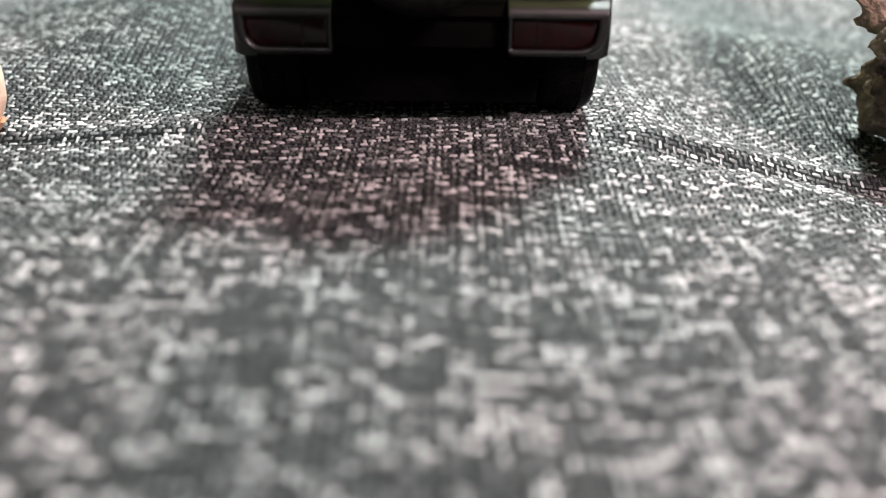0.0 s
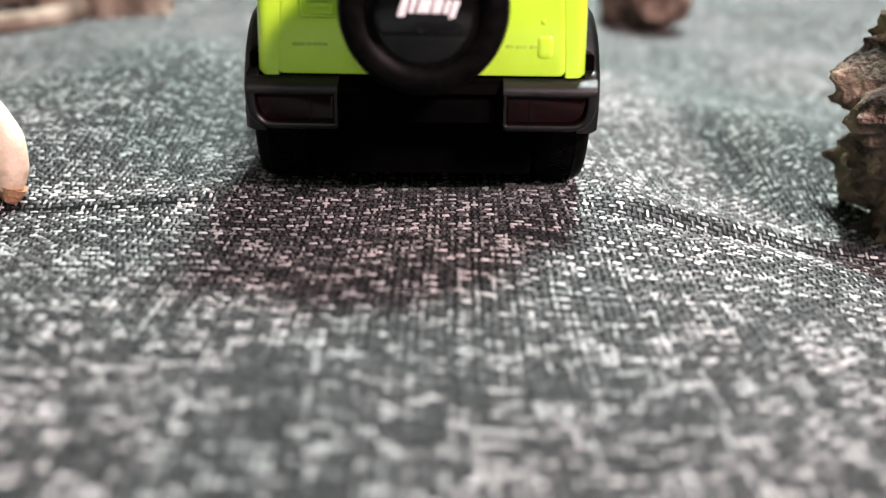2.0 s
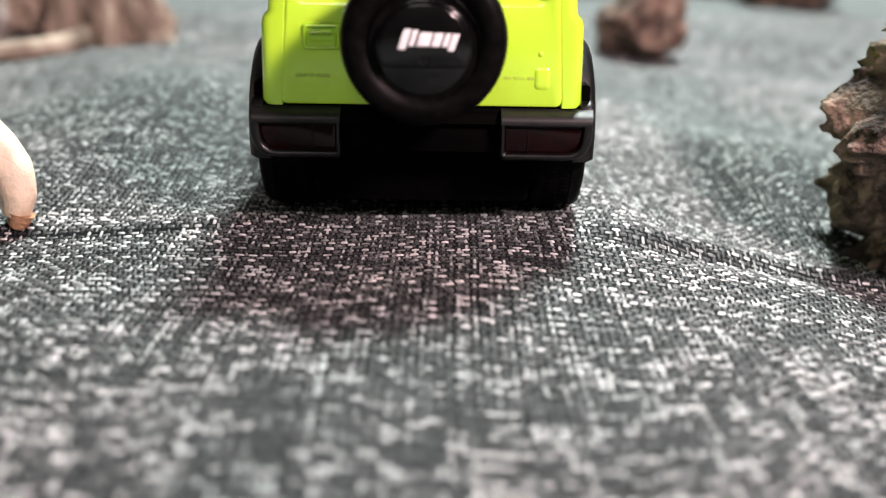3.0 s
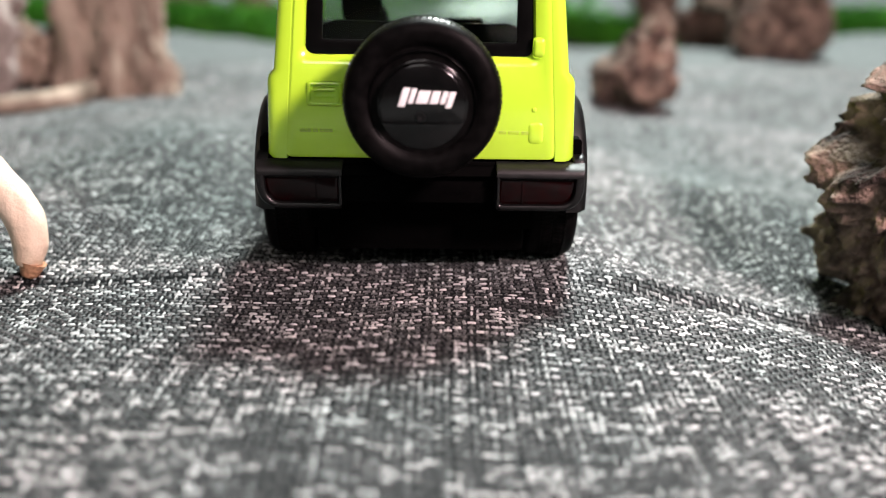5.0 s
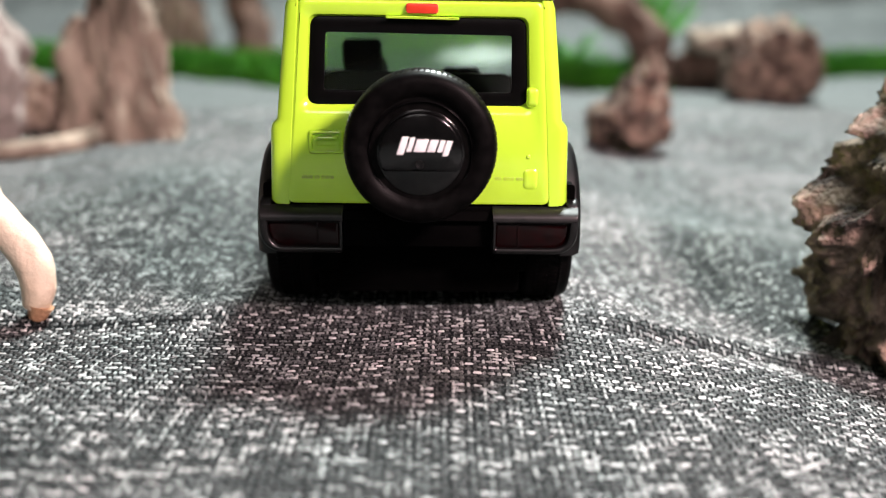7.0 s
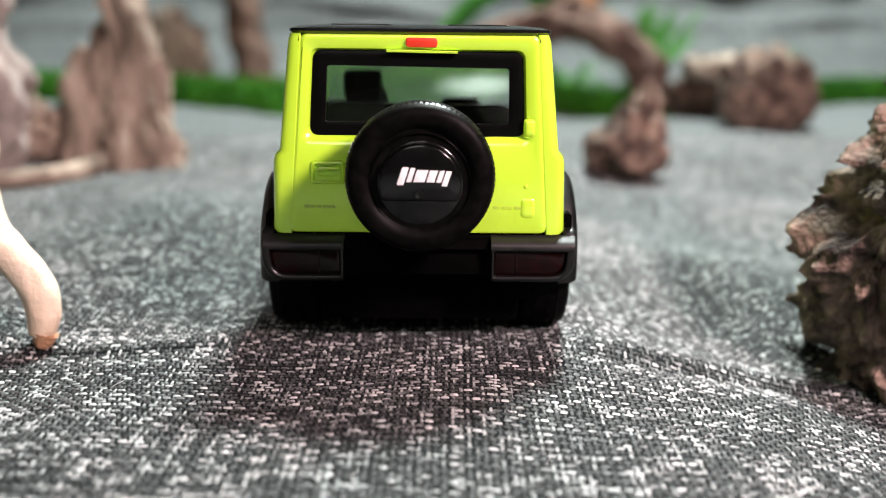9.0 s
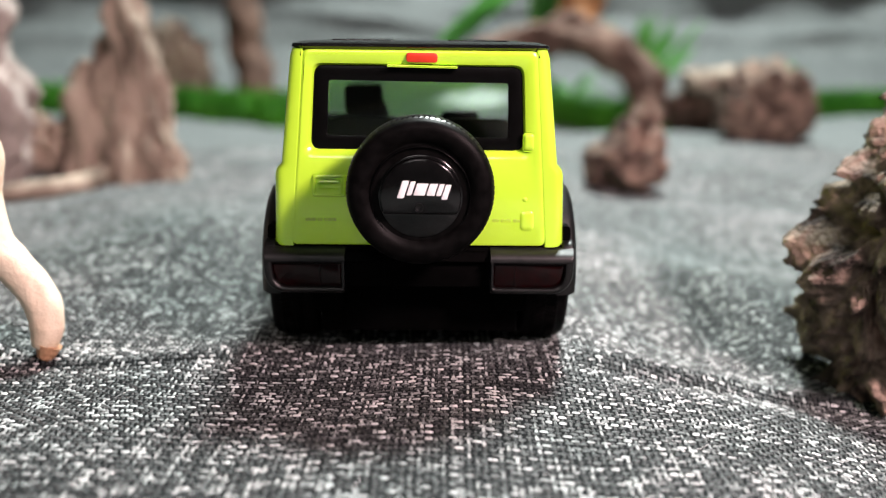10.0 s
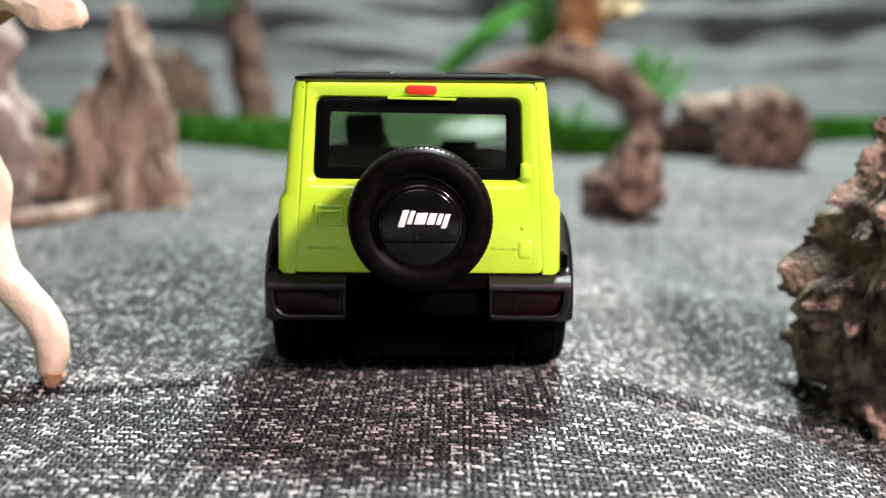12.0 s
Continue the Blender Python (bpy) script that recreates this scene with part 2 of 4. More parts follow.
M_FLOOR = material("floor_board", (0.2, 0.14, 0.09), 0.5, second=(0.28, 0.2, 0.13), scale=8, bump=0.05, bump_scale=90, stretch=(8, 1, 1))


# ---- mesh helpers ----
def link_mesh(name, bm, mat, smooth=True):
    me = bpy.data.meshes.new(name)
    bmesh.ops.recalc_face_normals(bm, faces=bm.faces)
    if smooth:
        for f in bm.faces:
            f.smooth = True
        for e in bm.edges:
            if len(e.link_faces) == 2 and e.calc_face_angle() > 0.75:
                e.smooth = False
    bm.to_mesh(me)
    bm.free()
    me.materials.append(mat)
    return new(name, me)


def part(name, bm, mat, parent, label="", smooth=True):
    ob = link_mesh(name, bm, mat, smooth)
    ob.parent = parent
    if label:
        tagged(ob, label)
    return ob


def thing(name, label, category, at=(0, 0, 0), group=""):
    ob = new(name)
    ob.empty_display_size = 0.01
    ob.location = at
    return tagged(ob, label, category, group)


def rquad(corners, radius, n=5):
    """A four-cornered outline with rounded corners; corners in order round it."""
    pts = []
    for k in range(4):
        p = Vector(corners[k])
        a, b = (Vector(corners[k - 1]) - p), (Vector(corners[(k + 1) % 4]) - p)
        r = radius[k] if isinstance(radius, (list, tuple)) else radius
        a, b = a.normalized() * r, b.normalized() * r
        for i in range(n + 1):
            t = i / n
            pts.append(p + a * (1 - t) ** 2 + b * t ** 2)
    return [tuple(q) for q in pts]


def grow(corners, d):
    cx, cz = sum(c[0] for c in corners) / 4, sum(c[1] for c in corners) / 4
    return [(c[0] + d * math.copysign(1, c[0] - cx), c[1] + d * math.copysign(1, c[1] - cz)) for c in corners]


def loft(loops, caps=(True, True), ring=False):
    """Skin over loops of 3D points in centimetres, all of one length."""
    bm = bmesh.new()
    rows = [[bm.verts.new((p[0] * C, p[1] * C, p[2] * C)) for p in lp] for lp in loops]
    n = len(rows[0])
    pairs = list(zip(rows, rows[1:])) + ([(rows[-1], rows[0])] if ring else [])
    for a, b in pairs:
        for i in range(n):
            bm.faces.new((a[i], a[(i + 1) % n], b[(i + 1) % n], b[i]))
    if caps[0] and not ring:
        bm.faces.new(rows[0][::-1])
    if caps[1] and not ring:
        bm.faces.new(rows[-1])
    return bm


def on(axis, pts, v):
    """Lay a 2D outline into space: axis y takes (x, z), axis x takes (y, z), axis z takes (x, y)."""
    if axis == "y":
        return [(p[0], v, p[1]) for p in pts]
    if axis == "x":
        return [(v, p[0], p[1]) for p in pts]
    return [(p[0], p[1], v) for p in pts]


def plate(axis, corners, radius, v0, v1, bevel=0.05, n=5):
    """A solid plate from v0 (the seen face) to v1, with a rounded rim."""
    s = math.copysign(1, v1 - v0)
    loops = []
    for d, v in ((-bevel, v0), (-bevel * 0.3, v0 + s * bevel * 0.3), (0, v0 + s * bevel), (0, v1)):
        loops.append(on(axis, rquad(grow(corners, d), radius, n), v))
    return loft(loops)


def framed(axis, outer, r_out, hole, r_in, v0, v1, bevel=0.05, inner=0.05, n=5):
    """A plate with a hole through it, both rims rounded."""
    s = math.copysign(1, v1 - v0)
    o = lambda d, v: on(axis, rquad(grow(outer, d), r_out, n), v)  # noqa: E731
    h = lambda d, v: on(axis, rquad(grow(hole, d), r_in, n), v)  # noqa: E731
    return loft([o(0, v1), o(0, v0 + s * bevel), o(-bevel * 0.3, v0 + s * bevel * 0.3), o(-bevel, v0), h(inner, v0), h(inner * 0.3, v0 + s * inner * 0.3), h(0, v0 + s * inner), h(0, v1)], ring=True)


def lean(bm, axis_from, axis_to, zero, slope):
    """Shear: moves along one axis in step with another."""
    for v in bm.verts:
        v.co[axis_to] += (v.co[axis_from] - zero * C) * slope
    return bm


def lathe(profile, centre, axis="y", n=48):
    """Turn (radius, along) points round an axis through the centre, in centimetres."""
    loops = []
    for r, a in profile:
        lp = []
        for i in range(n):
            t = 2 * math.pi * i / n
            u, w = max(r, 1e-4) * math.cos(t), max(r, 1e-4) * math.sin(t)
            lp.append((centre[0] + u, centre[1] + a, centre[2] + w) if axis == "y" else (centre[0] + a, centre[1] + u, centre[2] + w))
        loops.append(lp)
    return loft(loops)


def add_box(bm, lo, hi, m=None):
    m = m or Matrix.Identity(4)
    vs = [bm.verts.new(m @ Vector((x * C, y * C, z * C))) for z in (lo[2], hi[2]) for y in (lo[1], hi[1]) for x in (lo[0], hi[0])]
    for q in ((0, 2, 3, 1), (4, 5, 7, 6), (0, 1, 5, 4), (2, 6, 7, 3), (0, 4, 6, 2), (1, 3, 7, 5)):
        bm.faces.new([vs[i] for i in q])


def tube(path, radii, n=16, wob=0.0, seed=0.0, sub=6, up=(0.31, 0.2, 0.93)):
    """A bent tapered limb through points in centimetres, with an uneven skin."""
    pts, rad = [], []
    k = len(path)
    for i in range(k - 1):
        p0, p1, p2, p3 = (Vector(path[max(0, min(k - 1, j))]) for j in (i - 1, i, i + 1, i + 2))
        for s in range(sub):
            t = s / sub
            pts.append(0.5 * (2 * p1 + (p2 - p0) * t + (2 * p0 - 5 * p1 + 4 * p2 - p3) * t * t + (3 * p1 - p0 - 3 * p2 + p3) * t ** 3))
            rad.append(radii[i] * (1 - t) + radii[i + 1] * t)
    pts.append(Vector(path[-1]))
    rad.append(radii[-1])
    loops, up = [], Vector(up)
    for i, p in enumerate(pts):
        d = (pts[min(i + 1, len(pts) - 1)] - pts[max(i - 1, 0)]).normalized()
        a = d.cross(up).normalized()
        b = d.cross(a)
        lp = []
        for j in range(n):
            t = 2 * math.pi * j / n
            q = a * math.cos(t) + b * math.sin(t)
            f = 1 + wob * noise.fractal((p * 0.5 + q * 1.3 + Vector((seed, 0, 0))), 1.0, 2.0, 3)
            lp.append(tuple(p + q * rad[i] * f))
        loops.append(lp)
    end = pts[-1] + (pts[-1] - pts[-2]).normalized() * rad[-1] * 0.45
    loops.append([tuple(end * 0.55 + Vector(q) * 0.45) for q in loops[-1]])
    return loft(loops)


def boulder(name, label, at, size, mat, seed, level=5, rough=0.5, groove=0.0, lean_x=0.0, turn=0, category="rock", base=None, porous=0.0, profile=(), ridge=0.0):
    """A broken rough lump: a ball cut and pitted by ridged noise, its foot flattened on the cloth."""
    bm = bmesh.new()
    bmesh.ops.create_icosphere(bm, subdivisions=level, radius=1.0)
    mean = (size[0] + size[1] + size[2]) / 3
    off = Vector((seed * 3.7, seed * 1.9, seed * 5.3))
    for v in bm.verts:
        u = v.co.copy()
        p = Vector((u.x * size[0], u.y * size[1], u.z * size[2])) / mean
        q = Vector((max(-0.8, min(0.8, u.x)), max(-0.8, min(0.8, u.y)), max(-0.85, min(0.95, u.z))))
        d = 1 + rough * 0.55 * noise.fractal(p * 1.3 + off, 0.9, 2.0, 4)
        if porous:
            s = Vector((p.x + 0.55 * p.z, p.y, 0.6 * p.z - 0.3 * p.x))
            d += porous * 0.40 * (noise.ridged_multi_fractal(s * 1.9 + off, 1.0, 2.1, 4, 0.95, 2.0) - 1.0)
            for f, w in ((4.2, 0.12), (7.5, 0.13), (13.0, 0.08), (24.0, 0.04)):
                k = max(0.0, min(1.0, (noise.noise(p * f - off) - 0.02) * 3.2))
                d -= porous * w * k * k * (3 - 2 * k)
        d += rough * (1 - porous) * 0.3 * (noise.ridged_multi_fractal(p * 2.2 + off, 0.9, 2.1, 5, 0.9, 2.0) - 1.1)
        if ridge:
            across, along = 0.88 * p.x + 0.48 * p.z, 0.48 * p.x - 0.88 * p.z
            r1 = 2 * abs(noise.noise(Vector((across * 3.1, p.y * 2.4, along * 1.0)) + off))
            r2 = 2 * abs(noise.noise(Vector((across * 7.5, p.y * 6.5, along * 3.4)) - off))
            lump = 2 * abs(noise.noise(p * 15 + off))
            grain = noise.fractal(p * 30 - off, 0.9, 2.0, 2)
            d += ridge * (0.17 * r1 + 0.25 * r2 + 0.13 * lump + 0.05 * grain - 0.20)
            k = max(0.0, min(1.0, (noise.noise(p * 5.2 + off * 2) - 0.14) * 4))
            d -= ridge * 0.26 * k * k * (3 - 2 * k)
        if groove:
            d -= groove * abs(noise.fractal(Vector((p.x * 2.6, p.y * 2.6, p.z * 0.45)) + off, 0.8, 2.0, 3)) * 1.5
        h = (q.z + 0.85) / 1.8
        wide, shift = 1.0, lean_x * h
        if profile:
            wide = float(np.interp(h, *profile))
            shift = lean_x * (1 - wide)
        out = Vector((u.x / size[0], u.y / size[1], u.z / size[2])).normalized()
        at_rest = Vector(((q.x * wide + shift) * size[0], q.y * wide * size[1], q.z * size[2]))
        v.co = (at_rest + out * (d - 1) * min(size)) * C
    low = -0.85 * size[2] * C
    for v in bm.verts:
        v.co.z = max(v.co.z, low)
    ob = link_mesh(name, bm, mat)
    for e in ob.data.edges:
        e.use_edge_sharp = False
    z = (cloth_z(at[0], at[1]) - 0.12 if base is None else base) * C
    ob.matrix_world = Matrix.Translation((at[0] * C, at[1] * C, z - low)) @ pose(0, 0, 0, 0, 0, turn)
    return tagged(ob, label, category, "rocks and stumps")


# ---- the cloth ----
def bell(d, w):
    return np.exp(-(d / w) ** 2)


def cloth_z(x, y):
    """Height of the cloth in centimetres: a low hump under the car, a hollow beside the rock, creases and soft swells."""
    x, y = np.asarray(x, float), np.asarray(y, float)
    z = -0.52 + 0.17 * np.exp(-(x / 3.7) ** 6 - ((y - 5.4) / 5.8) ** 6)
    z = z - 0.95 / (1 + np.exp(-(x - 5.3) * 0.9)) * bell(y - 3, 16)
    z = z - 0.22 * bell(x - 7.2, 2.2) * bell(y - 1.6, 1.5) + 0.35 * bell(x - 7.5, 3.5) * bell(y - 7.5, 3.2)
    z = z + 0.95 * bell(x + 6.2, 3.0) * bell(y - 9, 4.8) + 0.10 * bell(x + 1, 2.6) * bell(y + 3.2, 1.8)
    d = y - (0.25 + 0.09 * (x - 2.7)) - 0.08 * np.sin(x * 1.3)
    side = 1 / (1 + np.exp(-(x - 2.9) * 4)) / (1 + np.exp((x - 8.6) * 2))
    z = z + side * (0.05 * bell(d + 0.7, 0.6) - 0.025 * bell(d + 0.08, 0.12) + 0.24 / (1 + np.exp(-np.clip((d - 0.12) / 0.08, -40, 40))) * np.exp(-np.maximum(d - 0.4, 0) / 1.1))
    d = y - 0.55 - 0.15 * np.sin((x + 3) * 0.9)
    side = 1 / (1 + np.exp((x + 3.1) * 4)) / (1 + np.exp(-(x + 8.5) * 2))
    z = z + side * (0.05 * bell(d + 0.6, 0.5) + 0.17 / (1 + np.exp(-np.clip(d / 0.06, -40, 40))) * np.exp(-np.maximum(d, 0) / 1.2))
    z = z + 0.65 / (1 + np.exp(-np.clip((x - 6.75 + 0.05 * y) / 0.2, -40, 40))) * bell(x - 7.2, 2.6) * bell(y - 5.4, 2.6)
    z = z + 0.09 * np.sin(x * 0.55 + 0.7) * np.sin(y * 0.5 + 1.1) + 0.05 * np.sin(x * 1.25 - y * 0.6)
    z = z - 0.16 * bell(x + 7.2, 2.0) * bell(y - 0.4, 2.4)
    flat = np.exp(-(x / 3.3) ** 6 - ((y - 5.2) / 5.0) ** 6)
    z = z * (1 - flat) - 0.385 * flat
    far = 1 / (1 + np.exp(-(np.hypot(x, y) - 22) * 0.4))
    z = z + far * (0.35 * np.sin(x * 0.21 + 1) * np.sin(y * 0.16) + 0.25 * np.sin(x * 0.12 - y * 0.19))
    return z


LAST = 29.5  # how far the single threads can be told apart
BACK = 70.0  # where the cloth starts to climb behind the scene


def steps(cuts):
    out = []
    for a, b, d in cuts:
        out += list(np.arange(a, b - 1e-6, d))
    return np.array(out + [cuts[-1][1]])


def make_cloth():
    xs = steps([(-85, -36, 3.5), (-36, -20, 1.0), (-20, -12, 0.4), (-12, 12, 0.25), (12, 20, 0.4), (20, 46, 1.0), (46, 85, 3.0)])
    ss = steps([(-45, -9, 2.0), (-9, -1, 0.25), (-1, 2.5, 0.07), (2.5, 16, 0.25), (16, 30, 0.4), (30, 60, 0.8), (60, 130, 0.45)])
    xx, sss = np.meshgrid(xs, ss)
    arc = 14.0
    t = np.clip((sss - BACK) / arc, 0, 1.35)
    past = np.maximum(sss - BACK - 1.35 * arc, 0)
    yy = np.where(sss < BACK, sss, BACK + arc * np.sin(t) + past * math.cos(1.35))
    rise = np.where(sss < BACK, 0, arc * (1 - np.cos(t)) + past * math.sin(1.35))
    zz = cloth_z(xx, np.minimum(yy, BACK)) + rise
    up = np.clip(rise / 6, 0, 1)
    yy = yy + up * (1.0 * np.sin(xx * 0.22 + rise * 0.10) + 0.45 * np.sin(rise * 0.62 + 0.06 * xx + 1.3 * np.sin(xx * 0.075)) + 0.36 * np.sin(rise * 1.3 - 0.11 * xx) + 0.22 * np.sin(rise * 2.4 + 0.07 * xx + 1.7 * np.sin(xx * 0.11)) + 0.5 * np.sin(xx * 0.5 - rise * 0.33))
    co = np.stack([xx, yy, zz], -1).reshape(-1, 3) * C
    h, w = xx.shape
    idx = np.arange(h * w).reshape(h, w)
    quads = np.stack([idx[:-1, :-1], idx[:-1, 1:], idx[1:, 1:], idx[1:, :-1]], -1).reshape(-1, 4)
    me = bpy.data.meshes.new("cloth_ground")
    me.from_pydata(co.tolist(), [], quads.tolist())
    me.shade_smooth()
    me.materials.append(M_CLOTH)
    me.materials.append(M_GAP_SHADE)
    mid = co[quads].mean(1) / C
    # faces below the single threads take the dark gap colour
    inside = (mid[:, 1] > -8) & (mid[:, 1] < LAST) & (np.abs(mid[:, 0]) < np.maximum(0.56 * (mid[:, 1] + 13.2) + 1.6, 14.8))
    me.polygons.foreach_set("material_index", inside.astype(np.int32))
    ob = new("cloth_ground", me)
    mod = ob.modifiers.new("thickness", "SOLIDIFY")
    mod.thickness, mod.offset = 0.0006, -1
    return tagged(ob, "grey-green coarsely woven cloth, rumpled, rising behind as a backdrop", "cloth", kind="structure")


def make_threads(name, mat, weft, cloth):
    """The floats of a plain weave, each a small arched strip of yarn that dips under its neighbours."""
    rng = np.random.default_rng(3 if weft else 5)
    pu, pv = 0.111, 0.100
    ii, jj = np.meshgrid(np.arange(-236, 237), np.arange(-80, 302))
    keep = ((ii + jj) % 2 == 0) == weft
    ii, jj = ii[keep], jj[keep]
    row = rng.normal(0, 1, 480)
    col = rng.normal(0, 1, 480)
    x = ii * pu + 0.006 * col[ii + 230]
    y = jj * pv + 0.010 * row[jj + 100]
    x = x + 0.05 * np.sin(y * 0.6 + 1) + rng.normal(0, 0.007, x.shape)
    y = y + 0.06 * np.sin(x * 0.5) + rng.normal(0, 0.006, x.shape)
    near = np.abs(x) < np.maximum(0.56 * (y + 13.2) + 1.8, 15.0)
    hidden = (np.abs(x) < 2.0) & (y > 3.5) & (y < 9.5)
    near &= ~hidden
    x, y, ii, jj = x[near], y[near], ii[near], jj[near]
    k = x.size
    thick = (1 + 0.22 * (row[jj + 100] if weft else col[ii + 230])).clip(0.6, 1.5) * (1 + rng.normal(0, 0.1, k))
    length = (0.178 if weft else 0.172) * (1 + rng.normal(0, 0.07, k))
    width = (0.088 if weft else 0.108) * thick
    u = np.array([-0.5, -0.27, 0.27, 0.5])
    v = np.array([-0.5, 0.0, 0.5])
    uu, vv = np.meshgrid(u, v)
    uu, vv = uu.ravel(), vv.ravel()
    taper = 1 - (0.32 if weft else 0.4) * (2 * np.abs(uu)) ** 2.5
    arch = (1 - np.abs(2 * uu) ** 2.3) * (0.070 if weft else 0.064) - 0.040
    crown = -0.044 * (2 * vv) ** 2
    a = length[:, None] * uu[None]
    b = width[:, None] * (vv * taper)[None]
    skew = rng.normal(0, 0.06, k)[:, None]
    px = x[:, None] + (a if weft else b + skew * a)
    py = y[:, None] + (b + skew * a if weft else a)
    pz = cloth_z(px, py) + (arch + crown)[None] * thick[:, None] + 0.012
    co = np.stack([px, py, pz], -1).reshape(-1, 3) * C
    cell = np.array([(r * 4 + c, r * 4 + c + 1, (r + 1) * 4 + c + 1, (r + 1) * 4 + c) for r in range(2) for c in range(3)])
    if not weft:
        cell = cell[:, ::-1]
    quads = (cell[None] + (np.arange(k) * 12)[:, None, None]).reshape(-1, 4)
    me = bpy.data.meshes.new(name)
    me.vertices.add(len(co))
    me.vertices.foreach_set("co", co.astype(np.float32).ravel())
    me.loops.add(quads.size)
    me.loops.foreach_set("vertex_index", quads.astype(np.int32).ravel())
    me.polygons.add(len(quads))
    me.polygons.foreach_set("loop_start", (np.arange(len(quads)) * 4).astype(np.int32))
    me.update(calc_edges=True)
    me.shade_smooth()
    me.materials.append(mat)
    ob = new(name, me)
    ob.parent = cloth
    return tagged(ob, kind="stuff")


def make_room():
    lo, hi, top, th = -1.35, 1.35, 2.4, 0.1
    fz = -0.04

    def slab(name, a, b, mat, label):
        bm = bmesh.new()
        add_box(bm, [q / C for q in a], [q / C for q in b])
        return tagged(link_mesh(name, bm, mat, False), label, name.split("_")[0], kind="structure")
    slab("floor", (lo, lo, fz - th), (hi, hi, fz), M_FLOOR, "plain brown floor under the cloth")
    slab("ceiling", (lo, lo, top), (hi, hi, top + th), M_WALL, "plain painted ceiling")
    slab("wall_north", (lo, hi, fz), (hi, hi + th, top), M_WALL, "plain painted wall")
    slab("wall_south", (lo, lo - th, fz), (hi, lo, top), M_WALL, "plain painted wall")
    slab("wall_east", (hi, lo - th, fz), (hi + th, hi + th, top), M_WALL, "plain painted wall")
    slab("wall_west", (lo - th, lo - th, fz), (lo, hi + th, top), M_WALL, "plain painted wall")


make_room()
cloth = make_cloth()


# ---- the toy car ----
def tyre_with_tread(centre, axis, r, half):
    """A tyre: a rounded ring with two rows of slanting tread blocks round it."""
    prof = [(r * 0.66, half * 0.75), (r * 0.74, half * 0.98), (r * 0.84, half), (r * 0.93, half * 0.93), (r * 0.975, half * 0.75), (r * 0.985, 0),
            (r * 0.975, -half * 0.75), (r * 0.93, -half * 0.93), (r * 0.84, -half), (r * 0.74, -half * 0.98), (r * 0.66, -half * 0.75)]
    ring = lathe(prof, centre, axis, 64)
    bm = bmesh.new()
    n = 84
    for row in (-0.58, -0.2, 0.2, 0.58):
        for i in range(n):
            t = 2 * math.pi * (i + (0.5 if row in (-0.2, 0.58) else 0)) / n
            m = Matrix.Translation([c * C for c in centre])
            m = m @ (Matrix.Rotation(-t, 4, "Y") if axis == "y" else Matrix.Rotation(math.pi / 2, 4, "Z") @ Matrix.Rotation(-t, 4, "Y"))
            drop = 0.03 if abs(row) > 0.5 else 0.0
            m = m @ Matrix.Translation(((r - 0.015 - drop) * C, row * half * C, 0)) @ Matrix.Rotation(math.copysign(0.45, row) if abs(row) > 0.5 else 0.0, 4, "Z") @ Matrix.Rotation(0.35 if row > 0 else -0.35, 4, "X")
            add_box(bm, (-0.03, -half * 0.17, -0.026), (0.013, half * 0.17, 0.026), m)
    return ring, bm


